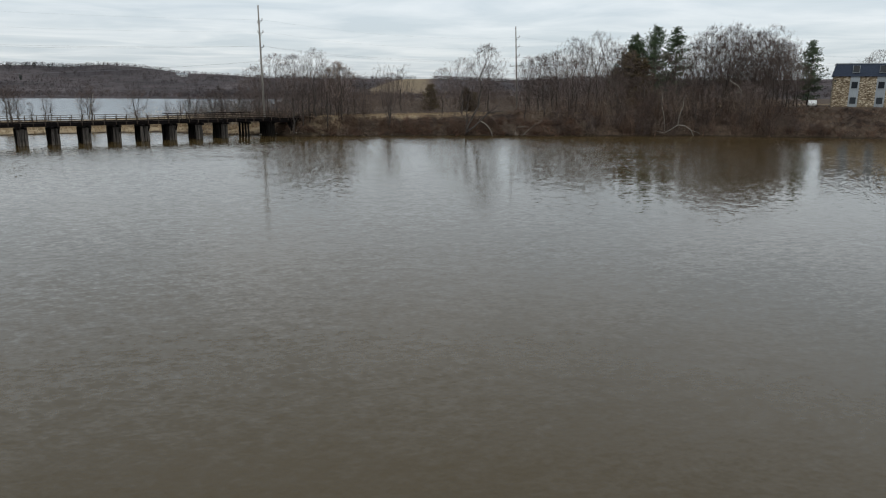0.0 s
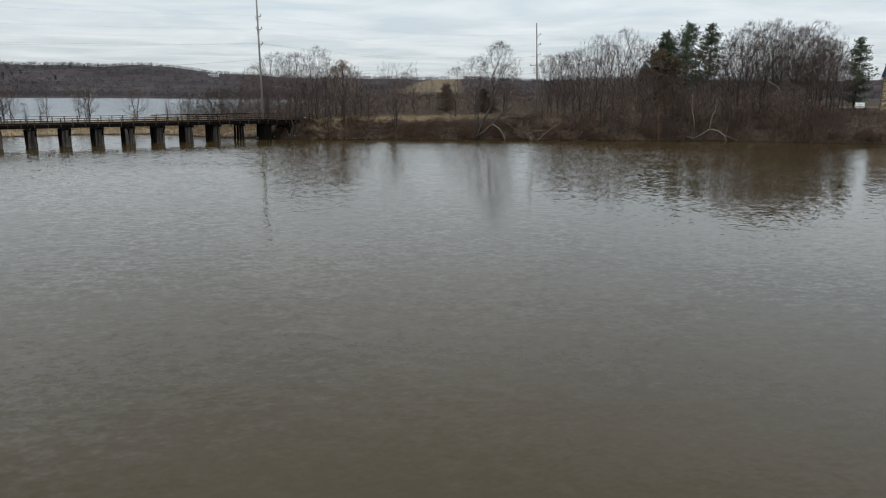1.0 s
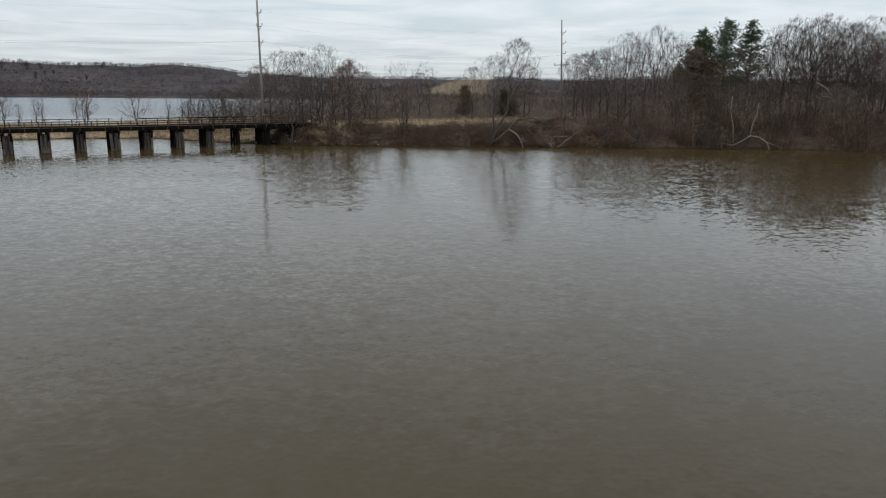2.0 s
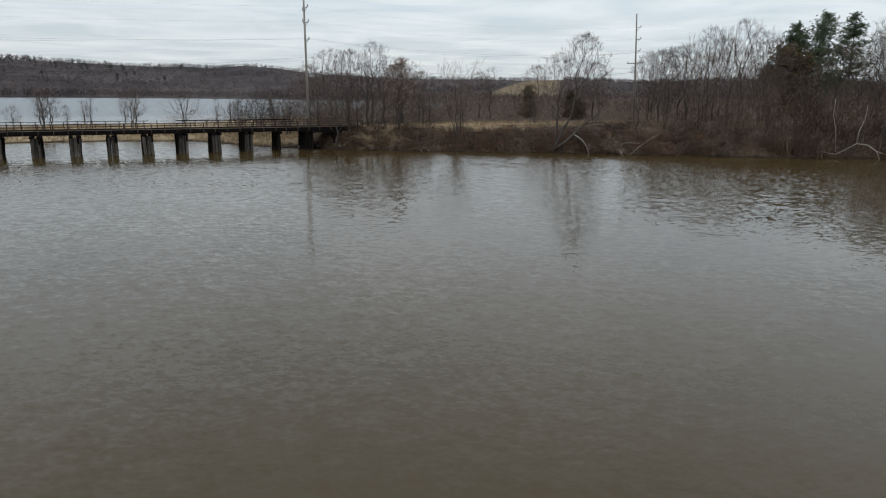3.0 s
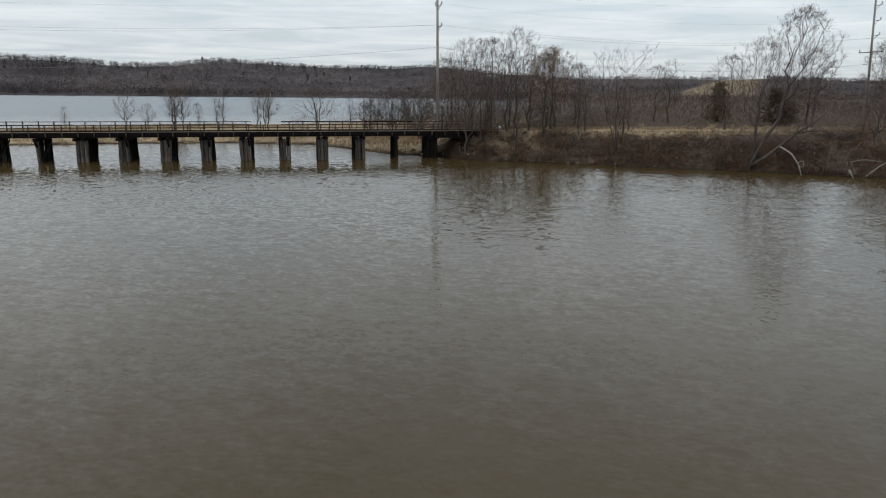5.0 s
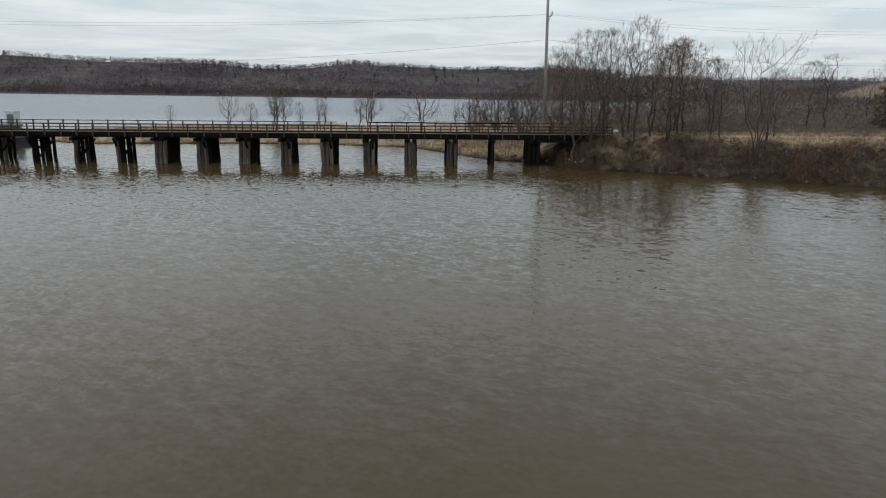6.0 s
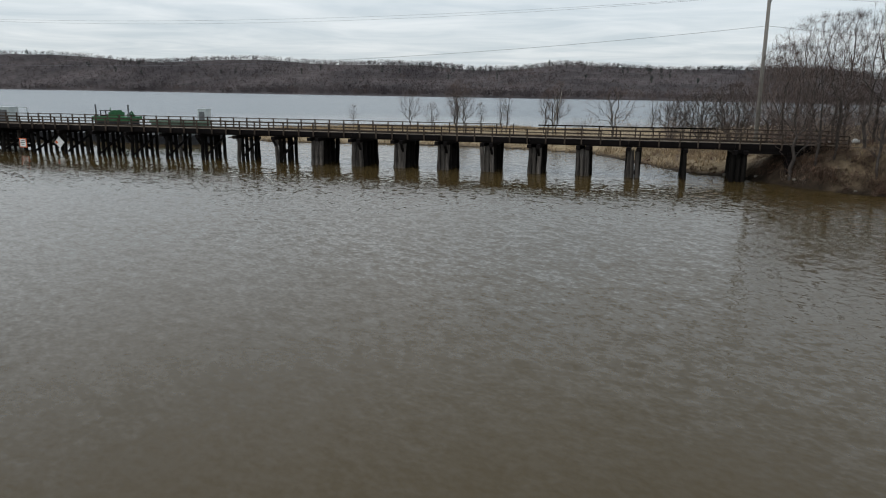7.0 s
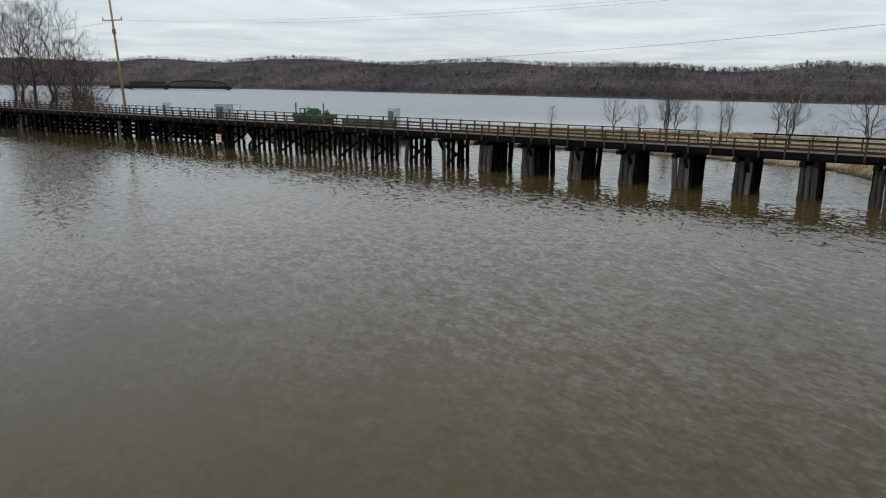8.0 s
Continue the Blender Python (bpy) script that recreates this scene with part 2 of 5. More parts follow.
def water_material():
    m = Mat("river_water", 0.06)
    m.bsdf.inputs["IOR"].default_value = 1.33
    m.bsdf.inputs["Specular IOR Level"].default_value = 0.5
    silt = m.noise(0.03, 4)
    mud = m.ramp(silt, [(0.3, (0.0550, 0.0368, 0.0138)), (0.7, (0.0660, 0.0450, 0.0174))])
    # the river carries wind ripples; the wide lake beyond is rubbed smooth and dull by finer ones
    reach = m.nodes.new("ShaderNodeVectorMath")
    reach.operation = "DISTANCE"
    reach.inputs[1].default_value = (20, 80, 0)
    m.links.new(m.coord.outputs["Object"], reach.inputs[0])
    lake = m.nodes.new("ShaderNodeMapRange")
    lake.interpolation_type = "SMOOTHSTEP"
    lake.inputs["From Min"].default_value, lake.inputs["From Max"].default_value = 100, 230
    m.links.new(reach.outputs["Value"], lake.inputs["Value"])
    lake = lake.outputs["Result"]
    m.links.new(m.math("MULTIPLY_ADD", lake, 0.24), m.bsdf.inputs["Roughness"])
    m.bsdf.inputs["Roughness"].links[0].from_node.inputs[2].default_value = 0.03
    # sky reflection put into the colour: mud turns pale blue-grey over the lake
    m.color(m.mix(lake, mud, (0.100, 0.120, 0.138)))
    calm = m.ramp(m.noise(0.035, 3, (0.6, 1.3, 1)), [(0.32, (0.45, 0.45, 0.45)), (0.64, (1.0, 1.0, 1.0))])
    place = m.nodes.new("ShaderNodeSeparateXYZ")
    m.links.new(m.coord.outputs["Object"], place.inputs[0])
    off = m.math("ADD", m.math("MULTIPLY", m.math("ADD", place.outputs["X"], 6.3), 0.546), m.math("MULTIPLY", m.math("SUBTRACT", place.outputs["Y"], 147.5), -0.838))
    fetch = []
    for value, start, full in ((place.outputs["Y"], 80, 128), (off, 62, 16)):
        grow_in = m.nodes.new("ShaderNodeMapRange")
        grow_in.interpolation_type = "SMOOTHSTEP"
        grow_in.inputs["From Min"].default_value, grow_in.inputs["From Max"].default_value = start, full
        m.links.new(value, grow_in.inputs["Value"])
        fetch.append(grow_in.outputs["Result"])
    windy = m.math("ADD", m.math("MULTIPLY", m.math("MAXIMUM", fetch[0], fetch[1]), 0.62), 0.48)
    rough_sea = m.math("MULTIPLY", m.math("MULTIPLY", windy, calm), m.math("SUBTRACT", 1.0, m.math("MULTIPLY", lake, 0.0)))
    # the slope of the surface: low swell, wind waves with long crests, fine ripples; a constant tilt towards the camera
    # side lifts the reflections to the sky
    crest, wind = 0.0, 0.0
    for scale, stretch, turn, across, along, warp in WAVES:
        turned_vec = m.nodes.new("ShaderNodeMapping")
        turned_vec.inputs["Scale"].default_value, turned_vec.inputs["Rotation"].default_value = stretch, (0, 0, radians(turn))
        m.links.new(m.coord.outputs["Object"], turned_vec.inputs["Vector"])
        n = m.nodes.new("ShaderNodeTexNoise")
        n.inputs["Scale"].default_value, n.inputs["Detail"].default_value = scale, 1.8
        n.inputs["Distortion"].default_value = warp
        m.links.new(turned_vec.outputs[0], n.inputs["Vector"])
        rgb = m.nodes.new("ShaderNodeSeparateColor")
        m.links.new(n.outputs["Color"], rgb.inputs[0])
        crest = m.math("ADD", crest, m.math("MULTIPLY", m.math("SUBTRACT", rgb.outputs[0], 0.5), across))
        wind = m.math("ADD", wind, m.math("MULTIPLY", m.math("SUBTRACT", rgb.outputs[1], 0.5), along))
    crest, wind = m.math("MULTIPLY", crest, rough_sea), m.math("ADD", m.math("MULTIPLY", wind, rough_sea), m.math("MULTIPLY", windy, TILT))
    slope = m.nodes.new("ShaderNodeCombineXYZ")
    m.links.new(m.math("ADD", m.math("MULTIPLY", wind, TILT_WAY[0]), m.math("MULTIPLY", crest, -TILT_WAY[1])), slope.inputs[0])
    m.links.new(m.math("ADD", m.math("MULTIPLY", wind, TILT_WAY[1]), m.math("MULTIPLY", crest, TILT_WAY[0])), slope.inputs[1])
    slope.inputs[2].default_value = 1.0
    unit = m.nodes.new("ShaderNodeVectorMath")
    unit.operation = "NORMALIZE"
    m.links.new(slope.outputs[0], unit.inputs[0])
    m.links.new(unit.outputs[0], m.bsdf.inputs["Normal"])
    return m.mat


# axis and amount of the constant tilt that shapes the water's reflections
TILT_WAY, TILT = (0.52, -0.85), 0.055
# scale, stretch, turn of the crests, slope across and along, warp
WAVES = ((0.45, (0.7, 1.15, 1), -14, 0.05, 0.08, 0.5), (2.1, (0.74, 1.15, 1), -26, 0.20, 0.37, 0.3), (6.0, (0.78, 1.12, 1), -18, 0.24, 0.40, 0.2))
M_WATER = water_material()


def ground_material():
    m = Mat("bank_ground", 0.95)
    attr = m.nodes.new("ShaderNodeVertexColor")
    attr.layer_name = "cover"
    sep = m.nodes.new("ShaderNodeSeparateColor")
    m.links.new(attr.outputs["Color"], sep.inputs[0])
    fine, broad = m.noise(1.6, 5), m.noise(0.12, 4)
    litter = m.ramp(fine, [(0.3, (0.036, 0.025, 0.018)), (0.7, (0.12, 0.085, 0.060))])
    straw = m.ramp(m.math("ADD", m.math("MULTIPLY", fine, 0.5), m.math("MULTIPLY", broad, 0.5)), [(0.35, (0.20, 0.148, 0.088)), (0.65, (0.45, 0.35, 0.225))])
    stand = m.ramp(m.noise(0.011, 4), [(0.36, (0.62, 0.61, 0.63)), (0.64, (1.3, 1.28, 1.26))])
    forest = m.mix(1.0, m.ramp(m.noise(0.085, 2, (1, 1, 1), 0.6), [(0.32, (0.052, 0.044, 0.045)), (0.68, (0.092, 0.078, 0.078))]), stand, "MULTIPLY")
    col = m.mix(sep.outputs[0], litter, straw)
    col = m.mix(sep.outputs[2], col, m.ramp(fine, [(0.3, (0.014, 0.010, 0.007)), (0.7, (0.045, 0.033, 0.023))]))
    m.color(m.mix(sep.outputs[1], col, forest))
    return m.bump(fine, 0.12).mat


M_GROUND = ground_material()


# ---------------------------------------------------------------- mesh helpers
class Buf:
    """Vertices and faces gathered for one mesh."""

    def __init__(self):
        self.v, self.f = [], []

    def add(self, verts, faces):
        n = len(self.v)
        self.v.extend(verts)
        self.f.extend(tuple(i + n for i in face) for face in faces)

    def box(self, x0, x1, y0, y1, z0, z1, m=None):
        c = [Vector((x, y, z)) for z in (z0, z1) for y in (y0, y1) for x in (x0, x1)]
        if m is not None:
            c = [m @ p for p in c]
        self.add([tuple(p) for p in c], [(0, 2, 3, 1), (4, 5, 7, 6), (0, 1, 5, 4), (2, 6, 7, 3), (0, 4, 6, 2), (1, 3, 7, 5)])

    def beam(self, a, b, w, h):
        """A squared timber from a to b, w wide and h deep."""
        a, b = Vector(a), Vector(b)
        d = b - a
        m = Matrix.Translation(a) @ d.to_track_quat("X", "Z").to_matrix().to_4x4()
        self.box(0, d.length, -w / 2, w / 2, -h / 2, h / 2, m)

    def tube(self, pts, radii, n=6, cap=True):
        pts = [Vector(p) for p in pts]
        rings, last = [], None
        for i, p in enumerate(pts):
            d = (pts[min(i + 1, len(pts) - 1)] - pts[max(i - 1, 0)]).normalized()
            side = d.orthogonal().normalized() if last is None else (last - d * last.dot(d)).normalized()
            last = side
            up = d.cross(side)
            rings.append([tuple(p + radii[i] * (side * math.cos(2 * math.pi * j / n) + up * math.sin(2 * math.pi * j / n))) for j in range(n)])
        faces = [(i * n + j, i * n + (j + 1) % n, (i + 1) * n + (j + 1) % n, (i + 1) * n + j) for i in range(len(pts) - 1) for j in range(n)]
        if cap:
            faces += [tuple(range(n - 1, -1, -1)), tuple((len(pts) - 1) * n + j for j in range(n))]
        self.add([p for ring in rings for p in ring], faces)

    def sprig(self, a, b, r):
        """The finest twig: one sliver."""
        d = b - a
        s = Vector((d.y + 0.3 * d.z, -d.x, 0.4 * (d.x - d.y)))
        s = s * (1.3 * r / max(s.length, 1e-6))
        self.add([tuple(a - s), tuple(a + s), tuple(b)], [(0, 1, 2)])

    def strip(self, a, b, r0, r1):
        """A thin shoot that carries others: one narrow four-cornered sliver."""
        d = b - a
        s = Vector((d.y + 0.3 * d.z, -d.x, 0.4 * (d.x - d.y)))
        s = s / max(s.length, 1e-6)
        self.add([tuple(a - s * r0), tuple(a + s * r0), tuple(b + s * r1), tuple(b - s * r1)], [(0, 1, 2, 3)])

    def blade(self, p, a, b):
        self.add([tuple(p), tuple(a), tuple(b)], [(0, 1, 2)])

    def mesh(self, name, mat, smooth=False):
        me = bpy.data.meshes.new(name)
        me.from_pydata(self.v, [], self.f)
        me.materials.append(mat)
        if smooth:
            me.polygons.foreach_set("use_smooth", [True] * len(me.polygons))
        me.update()
        return me


def part(name, source, mat, parent=None, label="", smooth=False, at=None):
    """One mesh object under a thing or a part; source is a Buf or a mesh to share."""
    me = source if isinstance(source, bpy.types.Mesh) else source.mesh(name, mat, smooth)
    ob = new(name, me)
    ob.parent = parent
    if at is not None:
        ob.matrix_basis = at
    return tagged(ob, label)


def thing(name, label, category, at=None, group="", kind=""):
    ob = new(name)
    ob.empty_display_size = 0.3
    if at is not None:
        ob.matrix_basis = at
    return tagged(ob, label, category, group, kind)


# ---------------------------------------------------------------- water and land
W = Buf()
for ring in ((0, 60), (60, 160), (160, 420), (420, 1100), (1100, 4200)):
    n = 48
    base = len(W.v)
    for r in ring:
        for j in range(n):
            a = 2 * math.pi * j / n
            W.v.append((20 + r * math.cos(a), 90 + r * math.sin(a), 0.0))
    for j in range(n):
        k = (j + 1) % n
        if ring[0] == 0:
            W.f.append((base + n + j, base + n + k, base))
        else:
            W.f.append((base + j, base + n + j, base + n + k, base + k))
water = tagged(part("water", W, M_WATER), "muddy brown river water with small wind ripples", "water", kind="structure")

# the near land: wooded bank, rail-trail grade and the grassy spit behind the trestle
LAND = [(1500, 0), (1500, 1500), (60, 1500), (45, 560), (45, 470), (12, 420), (-14, 330), (-30, 276), (-48, 238), (-57, 205), (-76, 180),
        (-92, 160), (-95, 143), (-84, 131), (-73, 132), (-64.5, 138.5), (-57, 145), (-46, 151.5), (-33, 155), (-26, 151.5), (-19, 147.8),
        (-14.5, 145.8), (-10, 146.3), (-6, 144.9), (-3, 143.9), (4, 143.7), (12, 144.2), (20, 144.4), (32, 144.6), (45, 143.6), (58, 143.8), (72, 144.9), (85, 142), (100, 138),
        (130, 132), (200, 118), (320, 92), (520, 40)]
ISLAND = [(-165, 62), (-150, 80), (-130, 87), (-116, 90), (-111, 86), (-118, 78), (-135, 66), (-155, 52)]
SANDBAR = [(-1180, 0), (-980, 10), (-905, 45), (-935, 80), (-985, 108), (-1030, 124), (-1060, 120), (-1120, 80)]
SHORE_AZ = [-180, -120, -60, -6, 0, 8, 16, 24, 32, 40, 48, 56, 64, 72, 80, 90, 110, 150, 180]
SHORE_D = [900, 900, 620, 455, 460, 471, 500, 538, 564, 584, 626, 689, 794, 957, 1188, 1486, 1500, 1000, 900]
RIDGE_AZ = [-180, -90, -40, -10, -7, -3.8, 0.5, 5, 9.4, 13.6, 17, 20, 22.5, 25, 27, 31, 36, 38.6, 42, 46, 51, 55.5, 62, 66, 71, 76, 79, 83, 88, 90.5, 110, 180]
RIDGE_EL = [1.0, 0.9, 0.8, 0.85, 0.9, 0.92, 0.66, 0.74, 0.93, 1.06, 0.98, 1.38, 1.6, 1.5, 1.68, 1.56, 1.58, 1.75, 1.56, 1.48, 1.62, 1.82, 1.86, 1.8, 1.74, 1.92, 1.92, 1.66, 1.7, 1.55, 1.4, 1.0]
CX, CY = 20.0, 60.0


def smooth01(a, b, x):
    t = np.clip((x - a) / (b - a), 0, 1)
    return t * t * (3 - 2 * t)


def inside_depth(poly, x, y):
    """How far each place lies inside the outline (negative outside)."""
    best, odd = np.full(x.shape, 1e9), np.zeros(x.shape, bool)
    for (ax, ay), (bx, by) in zip(poly, poly[1:] + poly[:1]):
        dx, dy = bx - ax, by - ay
        t = np.clip(((x - ax) * dx + (y - ay) * dy) / (dx * dx + dy * dy), 0, 1)
        best = np.minimum(best, np.hypot(x - ax - t * dx, y - ay - t * dy))
        cross = (ay > y) != (by > y)
        with np.errstate(divide="ignore", invalid="ignore"):
            odd ^= cross & (x < ax + (y - ay) * dx / (by - ay if by != ay else 1e-9))
    return np.where(odd, best, -best)


def trail_distance(x, y):
    """Distance from the middle of the trail that leaves the trestle."""
    pts = [(-4, 149), (14, 161.5), (34, 173), (56, 179), (90, 186), (140, 200)]
    best = np.full(np.shape(x), 1e9)
    for (ax, ay), (bx, by) in zip(pts, pts[1:]):
        dx, dy = bx - ax, by - ay
        t = np.clip(((x - ax) * dx + (y - ay) * dy) / (dx * dx + dy * dy), 0, 1)
        best = np.minimum(best, np.hypot(x - ax - t * dx, y - ay - t * dy))
    return best


def land_height(x, y):
    x, y = np.asarray(x, float), np.asarray(y, float)
    az = np.degrees(np.arctan2(-(x - CX), y - CY))
    r = np.hypot(x - CX, y - CY)
    d = inside_depth(LAND, x, y)
    high = smooth01(-20, -4, x)
    wob = 0.25 * np.sin(x * 0.9 + 1.3 * np.sin(y * 0.45)) + 0.2 * np.sin(y * 1.1 + x * 0.37)
    bank = 1.9 * smooth01(-0.5, 5, d + wob) + 1.1 * smooth01(5, 16, d)
    spit = 0.75 * smooth01(-0.6, 4, d + wob)
    z = spit + (bank - spit) * high
    z = z + 2.0 * smooth01(60, 108, x) * smooth01(8, 30, d) * (1 - smooth01(300, 420, r))
    td = trail_distance(x, y)
    z = np.where(d > -1, z + (3.05 - z) * (1 - smooth01(2.2, 7, td)) * smooth01(-1, 2.5, d), z)
    for poly, top in ((ISLAND, 0.9), (SANDBAR, 1.2)):
        z = np.maximum(z, top * smooth01(-0.6, 3, inside_depth(poly, x, y)) + np.where(inside_depth(poly, x, y) > -0.6, 0, -2))
    z = np.where(d < -0.5, np.where(z > 0.02, z, -0.6), z)
    shore = np.interp(az, SHORE_AZ, SHORE_D)
    ridge = shore + np.interp(az, [-60, 0, 20, 60, 100], [420, 460, 560, 420, 420])
    top = 6.5 + ridge * np.tan(np.radians(np.interp(az, RIDGE_AZ, RIDGE_EL)))
    far = 1.2 * smooth01(-2, 8, r - shore) + (top - 1.2) * smooth01(0, 1, (r - shore - 25) / (ridge - shore - 25)) ** 0.9
    far = far + np.where(r > ridge, -0.02 * (r - ridge), 0)
    roll = 2.5 * np.sin(x * 0.021 + 2 * np.sin(y * 0.008)) * smooth01(80, 300, r - shore)
    return np.where(r > shore - 2, np.maximum(z, far + roll), z)


def cover(x, y):
    """Straw share and forest share of the ground's colour."""
    az = np.degrees(np.arctan2(-(x - CX), y - CY))
    r = np.hypot(x - CX, y - CY)
    d = inside_depth(LAND, x, y)
    straw = (1 - smooth01(4, 8, trail_distance(x, y))) * smooth01(-4, 2, x)
    straw = np.maximum(straw, ((0.65 * (1 - smooth01(-13, -7, x)) + 0.35 * (1 - smooth01(-34, -24, x)))) * smooth01(0.2, 1.2, d))
    straw = np.maximum(straw, smooth01(0.2, 1.0, inside_depth(ISLAND, x, y)) * 0.5)
    straw = np.maximum(straw, smooth01(0.2, 1.0, inside_depth(SANDBAR, x, y)))
    field = smooth01(-3.2, -2.2, az) * (1 - smooth01(2.4, 3.2, az)) * smooth01(560, 580, r) * (1 - smooth01(-8, 8, r - (860 - (az + 1) * 50)))
    straw = np.maximum(straw * (r < 430) + straw * (inside_depth(SANDBAR, x, y) > 0), 0.5 * field)
    forest = smooth01(250, 420, r) * (1 - field) * (inside_depth(SANDBAR, x, y) < 0)
    return straw, forest


azs = np.radians(np.concatenate([np.arange(-180, -48, 4.0), np.arange(-48, -40, 1.0), np.arange(-40, 100, 0.4), np.arange(100, 180.1, 4.0)]))
rads = np.concatenate([np.arange(62, 150, 1.0), np.arange(150, 200, 2.5), np.arange(200, 440, 12.0), np.arange(440, 1000, 12.0), np.arange(1000, 2100, 40.0), [2300, 3000, 4200]])
ga, gr = np.meshgrid(azs, rads)
gx, gy = CX - gr * np.sin(ga), CY + gr * np.cos(ga)
gz = land_height(gx, gy)
nr, na = gx.shape
me = bpy.data.meshes.new("ground")
idx = np.arange(nr * na).reshape(nr, na)
quads = np.stack([idx[:-1, :-1], idx[1:, :-1], idx[1:, 1:], idx[:-1, 1:]], -1).reshape(-1, 4)
wet = gz.ravel() < -0.3
quads = quads[~wet[quads].all(1)][:, ::-1]
me.from_pydata(np.stack([gx, gy, gz], -1).reshape(-1, 3).tolist(), [], quads.tolist())
s_straw, s_forest = cover(gx, gy)
shore_d = inside_depth(LAND, gx, gy)
s_wet = (1 - smooth01(0.1, 0.9, shore_d)) * (shore_d > -4) * (np.hypot(gx - CX, gy - CY) < 300)
layer = me.color_attributes.new("cover", "FLOAT_COLOR", "POINT")
layer.data.foreach_set("color", np.stack([s_straw, s_forest, s_wet, np.ones_like(gx)], -1).astype(np.float32).ravel())
me.polygons.foreach_set("use_smooth", [True] * len(me.polygons))
me.materials.append(M_GROUND)
ground = tagged(new("ground", me), "leaf-littered river bank, dry grass spit and wooded far hills", "ground", kind="structure")


def ground_z(x, y):
    return float(land_height(np.array([x]), np.array([y]))[0])


# ---------------------------------------------------------------- the trestle
S = 4.438                                   # bent spacing
BRIDGE = Matrix.Translation((-6.305, 147.48, 0)) @ pose(0, 0, 0, 0, 0, -146.89)   # x along the trestle, y towards the open river
K0, K1 = -0.9, 36.0
bridge = thing("trestle_bridge", "long timber pile trestle footbridge with weathered wooden railings", "bridge", BRIDGE)
rng = random.Random(4)


def pile_mesh(height, r, seed, pale=False):
    rr = random.Random(seed)
    b = Buf()
    zs = [-1.2, 0.0, 0.5, height * 0.6, height]
    b.tube([(rr.uniform(-0.02, 0.02), rr.uniform(-0.02, 0.02), z) for z in zs], [r * rr.uniform(0.93, 1.05) for _ in zs], 9)
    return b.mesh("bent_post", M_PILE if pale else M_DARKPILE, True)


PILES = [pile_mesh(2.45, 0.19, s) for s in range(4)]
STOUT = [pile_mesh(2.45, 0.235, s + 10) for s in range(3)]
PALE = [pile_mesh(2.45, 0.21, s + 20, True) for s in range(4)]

cap_b = Buf()
cap_b.box(-0.17, 0.17, -2.35, 2.95, 2.43, 2.757)
CAP = cap_b.mesh("bent_cap", M_CREOSOTE)
brace_a, brace_b = Buf(), Buf()
brace_a.beam((0.27, -2.0, 0.35), (0.27, 2.0, 2.3), 0.07, 0.24)
brace_b.beam((-0.27, 2.0, 0.35), (-0.27, -2.0, 2.3), 0.07, 0.24)
BRACE = [brace_a.mesh("cross_brace", M_CREOSOTE), brace_b.mesh("cross_brace", M_CREOSOTE)]
knee_b = Buf()
knee_b.beam((0, 2.15, 1.7), (0, 2.85, 2.42), 0.2, 0.2)
KNEE = knee_b.mesh("knee_brace", M_CREOSOTE)
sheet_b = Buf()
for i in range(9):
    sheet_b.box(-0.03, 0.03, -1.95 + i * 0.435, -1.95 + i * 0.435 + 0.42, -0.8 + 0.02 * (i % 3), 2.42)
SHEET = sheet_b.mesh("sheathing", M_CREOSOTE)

for k in range(0, 37):
    rows = (-0.43, 0.43) if k == 1 or 3 <= k <= 10 else (0.0,)
    bent = part("bent", CAP, None, bridge, "creosoted timber pile bent", at=Matrix.Translation((k * S + rows[0], 0, 0)))
    for row in rows:
        x = row - rows[0]
        if row != rows[0]:
            part("bent_cap", CAP, None, bent, at=Matrix.Translation((x, 0, 0)))
        count = 5 if len(rows) == 2 else (4 if k == 2 else 6)
        for i in range(count):
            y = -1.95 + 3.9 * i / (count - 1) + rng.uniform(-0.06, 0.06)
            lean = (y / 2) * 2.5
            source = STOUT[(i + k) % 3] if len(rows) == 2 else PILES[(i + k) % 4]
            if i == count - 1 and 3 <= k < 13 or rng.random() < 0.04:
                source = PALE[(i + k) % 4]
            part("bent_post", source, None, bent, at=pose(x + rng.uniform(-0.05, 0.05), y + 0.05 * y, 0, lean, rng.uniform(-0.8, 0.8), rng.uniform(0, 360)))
    if len(rows) == 2:
        part("bent_post", (PALE[k % 4] if k >= 3 else STOUT[k % 3]), None, bent, at=pose(0.43, 2.02, 0, 2.5, 0, 30 * k))
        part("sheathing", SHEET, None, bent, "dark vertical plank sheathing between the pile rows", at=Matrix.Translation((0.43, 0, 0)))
    if k > 9 or k in (4, 6, 9):
        for b in BRACE if k > 10 else BRACE[:1]:
            part("cross_brace", b, None, bent)
    if k >= 5 and k % 2 or k in (6, 8):
        part("knee_brace", KNEE, None, bent)

# dark planks added along the far side of the distant bents as under-deck shade
shade_plank_b = Buf()
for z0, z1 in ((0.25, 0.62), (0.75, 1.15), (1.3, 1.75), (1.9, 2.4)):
    shade_plank_b.box(0.05, S - 0.05, -2.16, -2.1, z0, z1)
SHADE_PLANK = shade_plank_b.mesh("girt", M_CREOSOTE)
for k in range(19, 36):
    part("girt", SHADE_PLANK, None, bridge, "added dark planks standing in for the shade between the bents", at=Matrix.Translation((k * S, 0, 0)))

# abutment of stacked timbers at the bank
abut = part("abutment", (lambda b: (b.box(-0.2, 0.2, -2.4, 2.4, -0.4, 0.5), b)[1])(Buf()), M_CREOSOTE, bridge, "stacked dark timber abutment")
abut.matrix_basis = Matrix.Translation((0.12 * S, 0, 0))
